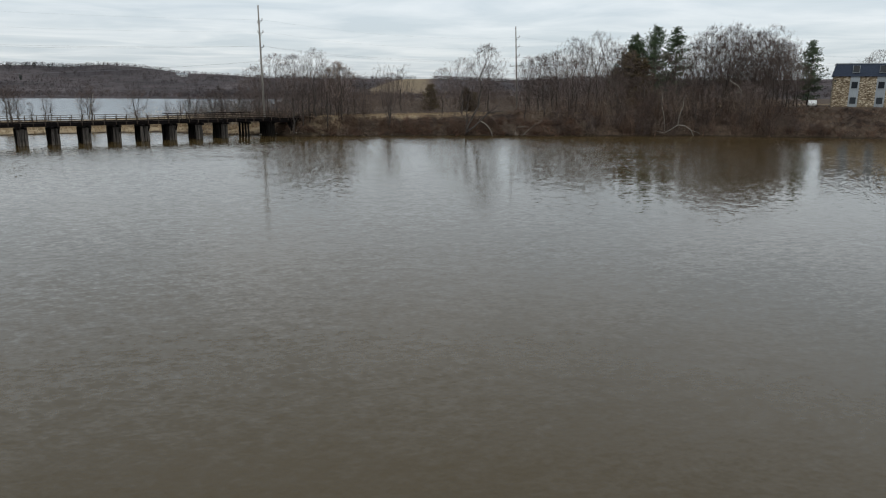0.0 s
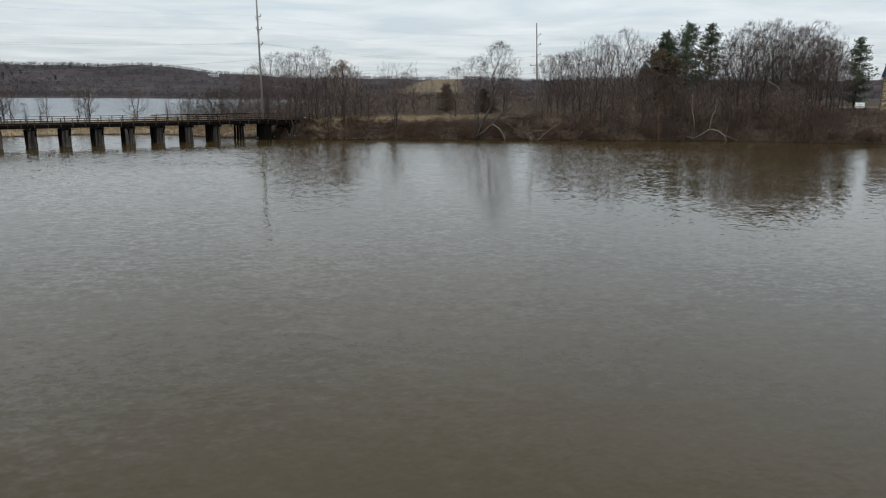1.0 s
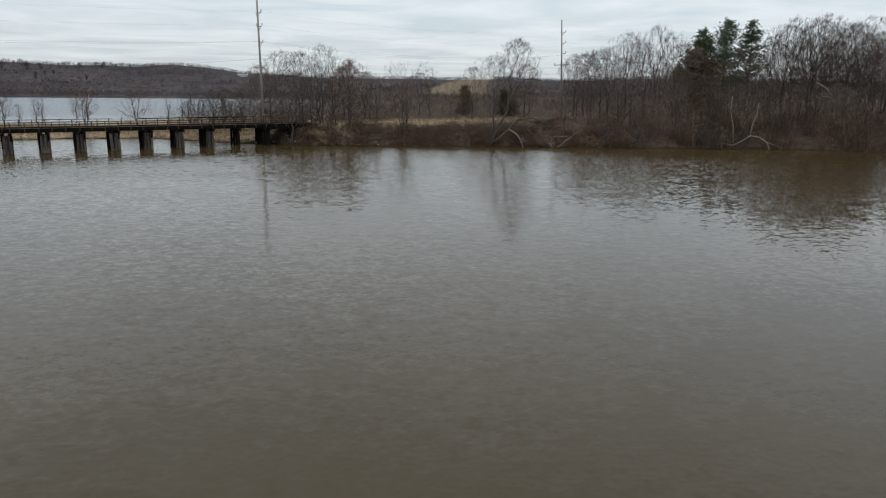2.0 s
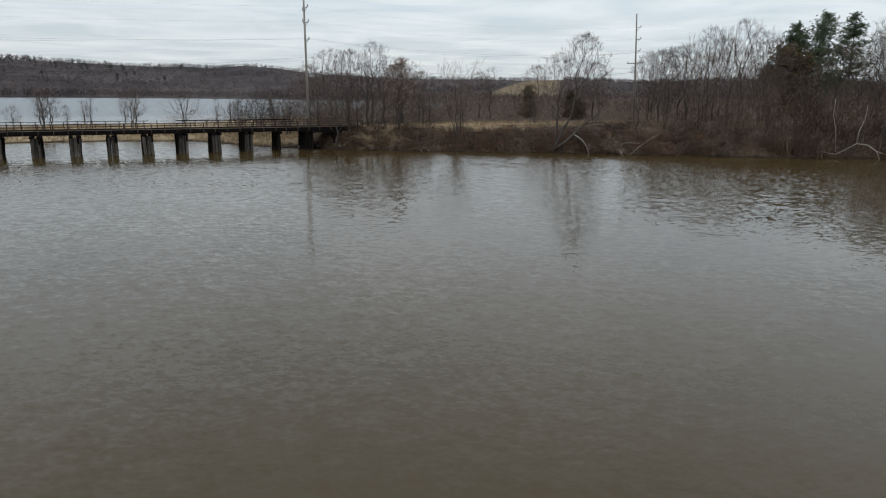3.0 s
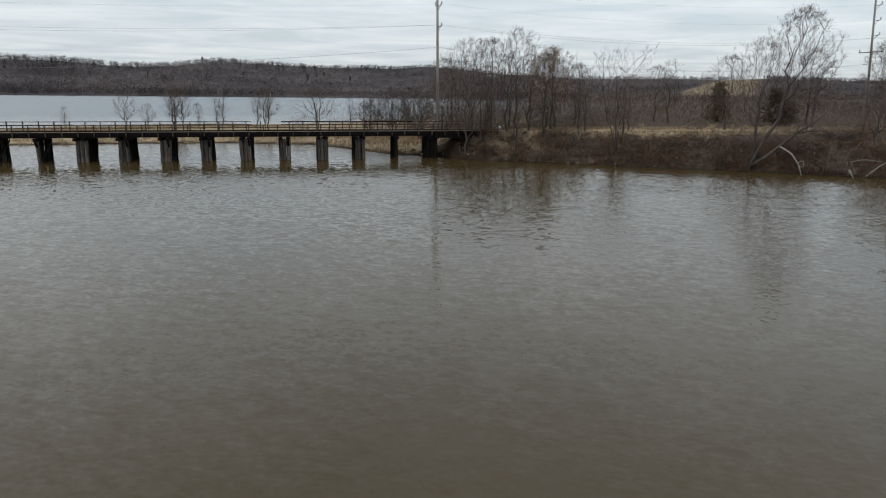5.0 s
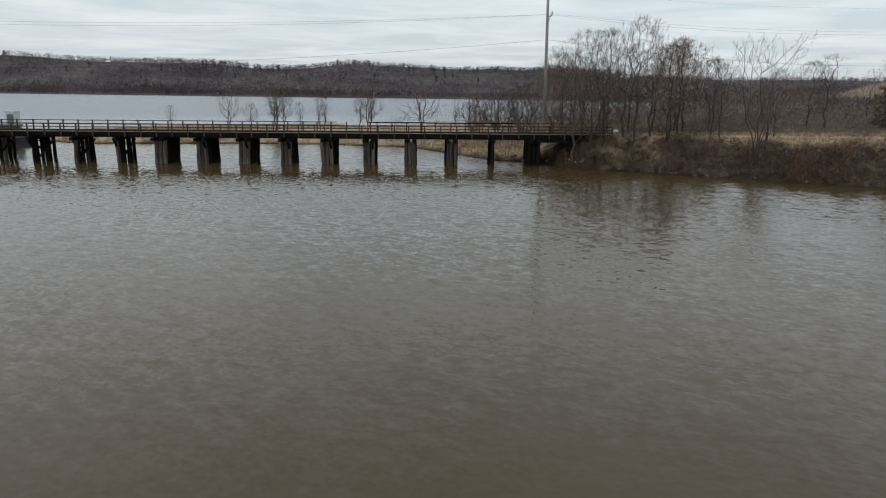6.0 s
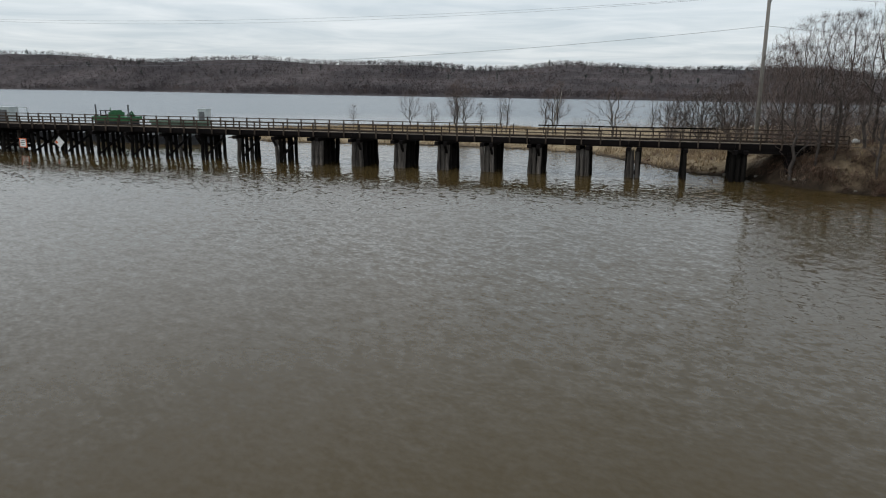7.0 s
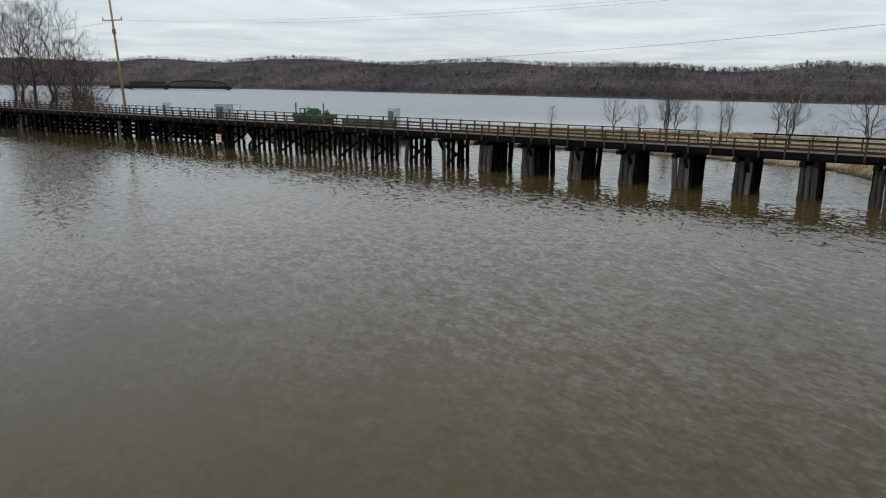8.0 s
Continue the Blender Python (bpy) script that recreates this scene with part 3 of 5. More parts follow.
for i in range(7):
    tb = Buf()
    tb.box(-0.18 + 0.01 * (i % 2), 0.18 + 0.01 * (i % 2), -2.6, 2.6, 0, 0.3)
    part("abutment_timber", tb, M_CREOSOTE, abut, at=Matrix.Translation((0, 0, 0.51 + i * 0.312)))

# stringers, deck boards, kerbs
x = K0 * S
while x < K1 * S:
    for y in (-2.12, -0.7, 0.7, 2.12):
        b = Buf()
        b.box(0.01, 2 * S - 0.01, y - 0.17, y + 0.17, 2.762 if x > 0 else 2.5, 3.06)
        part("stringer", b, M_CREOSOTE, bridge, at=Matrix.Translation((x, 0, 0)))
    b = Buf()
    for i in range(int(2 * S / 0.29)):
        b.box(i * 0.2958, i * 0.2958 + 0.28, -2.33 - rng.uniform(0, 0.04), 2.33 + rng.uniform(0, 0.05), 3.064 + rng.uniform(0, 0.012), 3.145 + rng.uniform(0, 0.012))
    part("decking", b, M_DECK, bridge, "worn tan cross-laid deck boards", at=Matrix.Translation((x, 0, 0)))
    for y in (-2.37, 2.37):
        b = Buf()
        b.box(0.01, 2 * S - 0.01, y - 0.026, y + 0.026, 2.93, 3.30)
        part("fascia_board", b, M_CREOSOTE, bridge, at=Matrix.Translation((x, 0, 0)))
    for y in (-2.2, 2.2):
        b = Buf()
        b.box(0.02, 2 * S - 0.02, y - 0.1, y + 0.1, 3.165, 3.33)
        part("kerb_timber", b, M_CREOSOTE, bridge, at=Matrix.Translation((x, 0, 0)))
    x += 2 * S

post_n, post_f = Buf(), Buf()
post_n.box(-0.058, 0.058, 2.40, 2.53, 2.83, 4.20)
post_f.box(-0.058, 0.058, -2.53, -2.40, 2.83, 4.36)
POST_N, POST_F = post_n.mesh("rail_post", M_RAILWOOD), post_f.mesh("rail_post", M_RAILWOOD)
step = 0.375 * S
i = 0
while K0 * S + i * step < K1 * S:
    xx = K0 * S + i * step + 0.2
    part("rail_post", POST_N, None, bridge, at=pose(xx + rng.uniform(-0.04, 0.04), rng.uniform(-0.02, 0.02), rng.uniform(-0.03, 0.02), 0, rng.uniform(-1.2, 1.2), 0))
    if not 5.06 < xx / S < 5.36:
        part("rail_post", POST_F, None, bridge, at=pose(xx + 0.5 + rng.uniform(-0.04, 0.04), rng.uniform(-0.02, 0.02), rng.uniform(-0.03, 0.02), 0, rng.uniform(-1.2, 1.2), 0))
    i += 1
i = 0
while K0 * S + i * 3 * step < K1 * S:
    xa = K0 * S + i * 3 * step + 0.15
    for y, zs in ((2.36, (3.55, 3.84, 4.14)), (-2.36, (3.58, 3.94, 4.30))):
        for z in zs:
            xb = xa + 3 * step - 0.02
            if y < 0:
                if xa < 5.08 * S < xb and z > 3.6:
                    xb = 5.08 * S
            b = Buf()
            dz = rng.uniform(-0.015, 0.015)
            dark = y < 0 and z > 3.9 and 0.5 < xa / S < 5.0
            b.box(0, xb - xa, y - 0.03, y + 0.03, z - (0.085 if dark else 0.04) + dz, z + 0.04 + dz)
            part("rail_board", b, M_CREOSOTE if dark else M_RAILWOOD, bridge, at=Matrix.Translation((xa, 0, 0)))
    i += 1


# ---------------------------------------------------------------- poles and wires
def at_bridge(k, y, z=0.0):
    return BRIDGE @ Vector((k * S, y, z))


def utility_pole(label, x, y, z0, top, mat, arms, lean=(0, 0), way=(0.905, -0.425)):
    h = top - z0
    t = thing("utility_pole", label, "utility pole", Matrix.Translation((x, y, z0)) @ pose(0, 0, 0, lean[0], lean[1], 0), "utility poles")
    b = Buf()
    b.tube([(0, 0, -0.6), (0, 0, h * 0.5), (0, 0, h)], [0.21, 0.175, 0.13], 10)
    part("shaft", b, mat, t, smooth=True)
    for z, half, side in arms:
        z -= z0
        b = Buf()
        ca, sa = way
        if half > 1.2:
            b.beam((-half * ca, -half * sa, z), (half * ca, half * sa, z), 0.12, 0.14)
            ends = (-half * 0.92, half * 0.92)
        else:
            b.beam((0, 0, z - 0.12), (side * half * ca, side * half * sa, z + 0.05), 0.07, 0.09)
            b.beam((0, 0, z - 0.75), (side * half * 0.8 * ca, side * half * 0.8 * sa, z), 0.04, 0.05)
            ends = (side * half,)
        arm = part("crossarm", b, M_STEEL if half < 1.2 else mat, t)
        for e in ends:
            b = Buf()
            for j in range(5):
                b.tube([(e * ca, e * sa, z + 0.05 + j * 0.085), (e * ca, e * sa, z + 0.10 + j * 0.085)], [0.11, 0.07], 8)
            part("insulator", b, M_CERAMIC, arm)
    return t


P1, P2, P3 = (-11.6, 151.9), (44.8, 190.0), at_bridge(25.4, -6)
utility_pole("tall grey wooden utility pole with staggered insulator arms", P1[0], P1[1], 2.6, 23.9, M_POLE,
             [(21.1, 0.75, 1), (20.7, 0.3, -1), (18.9, 0.8, 1), (18.95, 0.35, -1), (16.3, 0.8, 1)], (0, -0.5))
utility_pole("tall grey wooden utility pole among bare trees", P2[0], P2[1], 3.0, 23.75, M_POLE,
             [(21.1, 0.9, 1), (18.9, 0.9, 1), (16.7, 0.9, 1), (14.3, 1.7, 1)], (0, -2.4))
utility_pole("brown leaning wooden utility pole standing in the river", P3[0], P3[1], 0.0, 23.0, M_POLE_NEW,
             [(16.6, 1.4, 1), (20.0, 1.4, 1)], (3.4, -3.0), (0.2, 0.98))
b = Buf()
b.box(-0.3, 0.3, -0.25, 0.25, 14.6, 15.3)
tr = part("equipment_box", b, M_STEEL, bpy.data.objects["utility_pole.002"])


def wire(label, pts, sag, r=0.009):
    """Hangs between its supports with the given sag."""
    b = Buf()
    path = []
    for a, c in zip(pts, pts[1:]):
        a, c = Vector(a), Vector(c)
        for j in range(24):
            t = j / 24
            path.append(a.lerp(c, t) - Vector((0, 0, sag * 4 * t * (1 - t))))
    path.append(Vector(pts[-1]))
    b.tube(path, [r] * len(path), 4)
    tagged(part("power_line", b, M_WIRE), label, "power line", "power lines")


far_l = at_bridge(55, -8)
for dz, sag, off in ((21.3, 1.4, 0.6), (19.1, 1.5, 0.75), (16.5, 1.5, 0.75), (16.5, 1.8, -0.1)):
    wire("thin grey overhead conductor strung between utility poles",
         [(far_l[0] + off, far_l[1], dz - 1), (P3[0] + off, P3[1], dz + (0.2 if dz > 17 else 0)), (P1[0] + off, P1[1], dz), (P2[0] + off, P2[1], dz - 0.1), (118 + off, 226, dz), (210, 275, dz)], sag, 0.006 if dz > 17 else 0.011)
wire("lower grey communication cable strung between utility poles", [(far_l[0], far_l[1], 10), (P3[0], P3[1], 10.8), (P1[0], P1[1], 13.7), (P2[0], P2[1], 12.6), (118, 226, 12.6), (210, 275, 13)], 2.0, 0.018)


# ---------------------------------------------------------------- bare trees
def crown_targets(rr, height, spec):
    """Places that the limbs reach for: a cloud with the crown's outline, thicker towards its outside."""
    out = []
    lobes = [(rr.uniform(0, 6.283), rr.uniform(0, 6.283), rr.uniform(0.10, 0.22)) for _ in range(3)]
    while len(out) < spec["n"]:
        u = rr.random() ** spec.get("lift", 0.9)
        a = rr.uniform(0, 6.283)
        rim = spec["rim"](u) * (1 + sum(k * math.sin((i + 2) * a + p + 2.5 * u + q) for i, (p, q, k) in enumerate(lobes)))
        rad = rim * rr.random() ** 0.45
        out.append((math.cos(a) * rad * spec["wide"] * height, math.sin(a) * rad * spec["wide"] * height, height * (spec["base"] + (1 - spec["base"]) * u)))
    return out


def branch_out(height, spec, rr, trunk_r):
    """A tree that grows from its stems towards the crown: every limb leaves the wood by the shortest way that is also short to the root."""
    pts, up, walked = [], [], []

    def add(p, parent):
        pts.append(p)
        up.append(parent)
        walked.append(0.0 if parent < 0 else walked[parent] + float(np.linalg.norm(p - pts[parent])))
        return len(pts) - 1

    base = add(np.array((0.0, 0.0, -0.4)), -1)
    for s in range(spec["stems"]):
        a = 6.283 * (s + rr.uniform(-0.25, 0.25)) / spec["stems"] + spec.get("phase", 0.0)
        top, q, node = height * spec["bole"] * rr.uniform(0.85, 1.05), np.array((0.0, 0.0, -0.4)), base
        for i in range(6):
            t = (i + 1) / 6
            spread = spec["fan"] * top * t ** 1.3
            way = np.array((math.cos(a) * spread + spec.get("lean", 0.0) * top * t, math.sin(a) * spread, top * t)) + np.array((rr.gauss(0, 0.02), rr.gauss(0, 0.02), 0)) * top
            node = add(way, node)
    targets = np.array(crown_targets(rr, height, spec))
    if spec.get("lean"):
        targets[:, 0] += spec["lean"] * height * spec["bole"]
    core = np.array((spec.get("lean", 0.0) * height * spec["bole"], 0, height * spec["bole"] * 0.8))
    order = np.argsort(np.linalg.norm(targets - core, axis=1) * np.array([rr.uniform(0.75, 1.25) for _ in targets]))
    step = height * 0.055
    for k in order:
        goal = targets[k]
        P = np.array(pts[1:])
        d = goal - P
        dist = np.linalg.norm(d, axis=1)
        cost = dist * (1.0 + 0.5 * (d[:, 2] < -0.15 * dist)) + 0.52 * np.array(walked[1:])
        node = int(np.argmin(cost)) + 1
        start = pts[node]
        span = float(np.linalg.norm(goal - start))
        m = max(1, int(span / step))
        for i in range(m):
            t = (i + 1) / m
            bend = np.array((rr.gauss(0, 0.03), rr.gauss(0, 0.03), 0.08 * math.sin(math.pi * t) + rr.gauss(0, 0.02))) * span * (t < 1)
            node = add(start + (goal - start) * t + bend, node)
    n = len(pts)
    load = np.zeros(n)
    kids = np.zeros(n, int)
    for i in range(n - 1, 0, -1):
        load[i] = max(load[i], 1.0) if kids[i] == 0 else load[i]
        load[up[i]] += load[i]
        kids[up[i]] += 1
    rad = trunk_r * (load / load[0]) ** spec.get("taper", 0.60)
    rad = [max(0.006, float(v)) for v in rad]
    wood, crown = Buf(), Buf()
    for i in range(1, n):
        a, b_ = Vector(pts[up[i]]), Vector(pts[i])
        r0 = min(rad[up[i]], rad[i] * 1.35)
        thick = rad[i] > 0.028 * height / 12
        if rad[i] > 0.013:
            (wood if thick else crown).tube([a, b_], [r0, rad[i]], 6 if rad[i] > 0.1 else (4 if thick else 3), False)
        else:
            crown.strip(a, b_, r0, rad[i])
        if load[i] < 5:
            way = (b_ - a).normalized()
            for _ in range(spec["twigs"] // 3 if kids[i] == 0 else spec["twigs"] // 6):
                p = a.lerp(b_, rr.uniform(0.3, 1.0))
                d = (way * 0.9 + Vector((rr.gauss(0, 0.6), rr.gauss(0, 0.6), rr.gauss(0.15, 0.55)))).normalized()
                shoot = d * rr.uniform(0.5, 1.1) * spec["reach"] * height
                crown.sprig(p, p + shoot, spec.get("fine", 0.0062))
                for _ in range(4):
                    q = p + shoot * rr.uniform(0.15, 0.9)
                    e = (d * 0.9 + Vector((rr.gauss(0, 0.7), rr.gauss(0, 0.7), rr.gauss(0.1, 0.6)))).normalized()
                    crown.sprig(q, q + e * rr.uniform(0.3, 0.7) * spec["reach"] * height, spec.get("fine", 0.0062) * 0.8)
    return wood, crown


def leaves_on(crown_pts, rr, count, size):
    b = Buf()
    for _ in range(count):
        p = Vector(rr.choice(crown_pts)) + Vector((rr.gauss(0, 0.15), rr.gauss(0, 0.15), rr.gauss(0, 0.15)))
        a = Vector((rr.gauss(0, 1), rr.gauss(0, 1), rr.gauss(0, 1))).normalized() * size
        c = a.orthogonal().normalized() * size * 0.7
        b.add([tuple(p - a), tuple(p + c), tuple(p + a), tuple(p - c)], [(0, 1, 2, 3)])
    return b


def dome(u):
    return math.sqrt(max(0.02, 1 - (1.75 * u - 0.75) ** 2)) if u > 0.43 else 0.55 + u * 1.05


def vase(u):
    return 0.22 + 0.85 * u - 0.35 * max(0, u - 0.75)


def spire(u):
    return 0.35 + 1.3 * u if u < 0.5 else math.sqrt(max(0.03, 1 - (1.9 * u - 0.95) ** 2))


def habit(rim, stems, base, bole, wide, fan, n, twigs, reach, **more):
    return dict(rim=rim, stems=stems, base=base, bole=bole, wide=wide, fan=fan, n=n, twigs=twigs, reach=reach, **more)


SPREADING = habit(dome, 1, 0.26, 0.50, 0.40, 0.0, 440, 24, 0.058)
UPRIGHT = habit(dome, 1, 0.28, 0.55, 0.34, 0.0, 400, 24, 0.058)
OPEN = habit(vase, 5, 0.28, 0.72, 0.34, 0.24, 220, 12, 0.06)
AIRY = habit(dome, 2, 0.34, 0.62, 0.36, 0.07, 170, 14, 0.075, fine=0.0062, taper=0.50)
BROAD = habit(dome, 3, 0.30, 0.72, 0.52, 0.15, 220, 14, 0.07, fine=0.007, taper=0.47, phase=0.4)
SLIM = habit(spire, 1, 0.22, 0.75, 0.22, 0.0, 110, 15, 0.08, fine=0.006, taper=0.50)
LIGHT = habit(dome, 1, 0.26, 0.60, 0.29, 0.0, 150, 15, 0.075)
BACK = habit(dome, 1, 0.24, 0.54, 0.34, 0.0, 130, 13, 0.085)
ARCHED = habit(dome, 4, 0.34, 0.62, 0.62, 0.55, 200, 14, 0.06, taper=0.44, phase=0.9)
LEANING = habit(dome, 1, 0.50, 0.62, 0.24, 0.0, 440, 24, 0.045, lean=0.40)


def bare_tree(seed, height, spec, label, x=0, y=0, z=0, leaves=None, trunk_r=None):
    rr = random.Random(seed)
    t = thing("tree", label, "tree", Matrix.Translation((x, y, z)), "bare riverside trees")
    wood, crown = branch_out(height * 0.86, spec, rr, trunk_r or height * 0.0125)
    part("trunk", wood, M_BARK, t, smooth=True)
    part("crown", crown, M_TWIG, t)
    if leaves:
        part("withered_leaves", leaves_on(crown.v[2::3], rr, *leaves[1:]), leaves[0], t, "withered leaves still clinging to the twigs")
    return t


def plant(proto, x, y, scale, spin, tall=1.0, lean=(0, 0), sink=0.0):
    return copy_thing(proto, Matrix.Translation((x, y, ground_z(x, y) - sink)) @ pose(0, 0, 0, lean[0], lean[1], 0) @ pose(0, 0, 0, 0, 0, spin) @ Matrix.Diagonal((scale, scale, scale * tall, 1)))


def first(seed, height, spec, label, x, y, **more):
    return bare_tree(seed, height, spec, label, x, y, ground_z(x, y), **more)


ROUND = first(11, 15.5, SPREADING, "leafless round-crowned tree with dense fine twigs on the bank", -10.9, 163)
ROUND2 = first(12, 14.5, SPREADING, "leafless round-crowned tree with dense fine twigs on the bank", -7.0, 159.5)
TALL = first(13, 15.5, UPRIGHT, "tall leafless tree with upright grey limbs on the bank", -2.6, 158.5)
TALL2 = first(14, 20, UPRIGHT, "tall leafless tree with upright grey limbs on the bank", 56.5, 180)
VASE = first(15, 14.2, OPEN, "leafless open tree of forking limbs below the trail", 12.6, 147.0)
TAN = first(16, 12.5, UPRIGHT, "bare tree with pale tan leaves still clinging to it", 2.4, 158.5, leaves=(M_TANLEAF, 1500, 0.07))
THIN = first(17, 12, LIGHT, "thin leafless young tree in the riverside thicket", -14.5, 167.5)
THIN2 = first(18, 10, LIGHT, "thin leafless young tree in the riverside thicket", -5.0, 152.8)
FAR = first(23, 11, BACK, "leafless tree in the wood behind the trail", 40, 215)
FAR2 = first(24, 10, BACK, "leafless tree in the wood behind the trail", 62, 222)
THIN3 = first(19, 14, LIGHT, "thin leafless young tree in the riverside thicket", 62, 186)
SMALL = first(20, 8.2, AIRY, "small leafless tree on the grassy spit", -52.6, 170.6, trunk_r=0.13)
SMALL2 = first(21, 8.6, BROAD, "small spreading leafless tree on the grassy spit", -43.5, 173.6, trunk_r=0.14)
BENT = first(26, 8.8, ARCHED, "low leafless tree with dark arching limbs beside the trestle", -22.0, 168.0, trunk_r=0.16)
SMALL3 = first(22, 6.5, SLIM, "slim leafless sapling on the grassy spit", -59.5, 166.0, trunk_r=0.085)

rng = random.Random(77)
# group beside the pole and the trestle's end
for proto, x, y, s in ((ROUND2, -16.3, 168, 0.95), (THIN2, -3.9, 160, 1.2), (TALL, 1.3, 165, 0.78), (THIN, -8, 155.5, 0.85), (THIN3, 0.5, 154, 0.75), (THIN, 5.5, 162, 0.8),
                       (TAN, -0.2, 167, 0.9), (THIN2, -3.4, 145.4, 0.95), (THIN, -2.2, 145.9, 0.75), (THIN, 1.2, 145.6, 0.7), (THIN3, -19.5, 165.1, 0.55), (THIN, -23.1, 166.4, 0.62), (ROUND, 12.5, 160, 0.55), (THIN2, 7.5, 156, 0.9),
                       (THIN3, 15.5, 190, 0.85), (ROUND2, 13, 192, 0.75), (THIN, 13.0, 151.0, 0.75), (THIN3, -12, 158, 0.8), (THIN2, -17.5, 160, 0.9), (THIN, 3.5, 150.5, 0.6), (THIN2, -27, 169, 0.7), (ROUND, -14.0, 159.5, 0.72), (ROUND, -5.0, 144.7, 0.84), (TAN, 3.6, 149.5, 0.92), (ROUND, 49.5, 171, 1.0), (ROUND2, 45.5, 167, 1.0), (TALL, 50.5, 186, 1.05), (ROUND, 47.0, 187, 1.0), (TALL, 58, 171, 1.1), (ROUND2, 53, 168, 0.95), (THIN3, -1.4, 150.2, 0.78), (THIN3, -1.5, 162, 0.85), (ROUND2, 3.5, 170, 0.72), (THIN, -10, 170, 0.95),
                       (ROUND, 28.4, 165, 0.9), (ROUND2, 24.5, 170, 0.8), (ROUND, 34.5, 168, 0.8), (VASE, 45, 158, 0.72), (THIN3, 40, 152, 0.6), (THIN, 49, 195, 1.1), (TALL2, 54, 186, 0.85),
                       (TALL2, 63.8, 185, 1.1), (TALL, 67.7, 186, 1.25), (ROUND, 60, 190, 1.2), (ROUND2, 71, 188, 1.25)):
    plant(proto, x, y, s, rng.uniform(0, 360))
# leaning tree over the fallen limb
first(25, 19.0, LEANING, "leafless round-crowned tree leaning out from the bank", 27.0, 145.2, trunk_r=0.17)
plant(THIN, 27.4, 146.0, 0.95, 130, 1.0, (-3, 3))
# the high wood on the bank
for proto, x, y, s in ((TALL2, 88, 175, 1.08), (TALL, 92, 172, 1.4), (ROUND, 85.8, 174, 1.3), (TALL2, 89.6, 170, 1.05), (ROUND2, 96, 170, 1.35), (TALL, 100.3, 172, 1.35), (TALL2, 104, 180, 0.9), (ROUND, 76, 172, 1.0), (TALL, 81, 168, 1.15), (TALL2, 112, 184, 0.85), (ROUND, 93.5, 178, 1.35), (ROUND2, 98.5, 166, 1.2), (ROUND, 83.5, 166, 1.05), (ROUND2, 103, 174, 1.15), (ROUND, 88.0, 168, 1.15), (TALL, 94.5, 167, 1.2), (ROUND2, 90.5, 165, 1.1), (ROUND, 99.0, 177, 1.25), (TALL, 102, 168, 1.05), (ROUND2, 86.0, 180, 1.2), (ROUND, 105.5, 177, 0.95), (TALL, 108.5, 182, 1.0), (ROUND2, 112, 189, 1.1), (ROUND2, 106, 169, 0.72), (ROUND, 110.5, 178, 0.75), (TALL, 143, 200, 1.05), (ROUND, 150, 205, 1.1), (ROUND2, 136, 196, 1.0)):
    plant(proto, x, y, s, rng.uniform(0, 360))
spots = 0
while spots < 52:
    x, y = rng.uniform(46, 102), rng.uniform(147, 182)
    if x > 92 and y < 158 or trail_distance(x, y) < 3 or (x < 56 and y > 165):
        continue
    s = rng.uniform(0.55, 0.85) * (0.75 if y < 154 else 1.0)
    plant(rng.choice((THIN, FAR, THIN3, FAR2, ROUND2, FAR)), x, y, s * 1.2, rng.uniform(0, 360))
    spots += 1
# thin woods behind the trail and across the back of the land
spots = 0
while spots < 58:
    x, y = rng.uniform(-30, 130), rng.uniform(186, 300)
    if inside_depth(LAND, np.array([x]), np.array([y]))[0] < 4 or trail_distance(x, y) < 5 or (8 < x < 30 and y < 240):
        continue
    plant(rng.choice((FAR, FAR2)), x, y, rng.uniform(0.65, 1.0), rng.uniform(0, 360))
    spots += 1
# spit
for proto, x, y, s in ((SMALL3, -78.0, 150.3, 0.7), (SMALL, -71.5, 157.0, 0.85), (SMALL, -69.5, 160.0, 0.62), (SMALL, -63.6, 160.2, 1.05), (SMALL, -62.4, 160.6, 0.95), (SMALL3, -64.6, 160.6, 1.25), (SMALL3, -61.0, 163.0, 0.8),
                       (SMALL3, -58.6, 166.5, 1.0), (SMALL3, -52.0, 170.9, 1.35), (SMALL3, -54.0, 170.4, 1.15), (SMALL3, -37, 174, 1.0), (SMALL3, -33.5, 172.4, 1.1), (SMALL2, -29.5, 169.5, 0.8), (SMALL2, -25.0, 166.0, 0.95), (SMALL3, -31, 170.0, 1.0)):
    plant(proto, x, y, s, rng.uniform(0, 360), 1.08)
# trees on the islet beyond the trestle
for proto, x, y, s in ((ROUND, -144, 72, 1.6), (TALL2, -134.6, 78, 1.25), (TALL, -137.9, 74.9, 1.5), (ROUND2, -128, 82, 1.1), (SMALL2, -118.5, 85, 1.3), (TALL, -150, 70, 1.4), (SMALL2, -122, 83.5, 1.5), (SMALL, -125, 82.5, 1.6), (THIN, -131, 79, 1.4)):
    plant(proto, x, y, s, rng.uniform(0, 360))


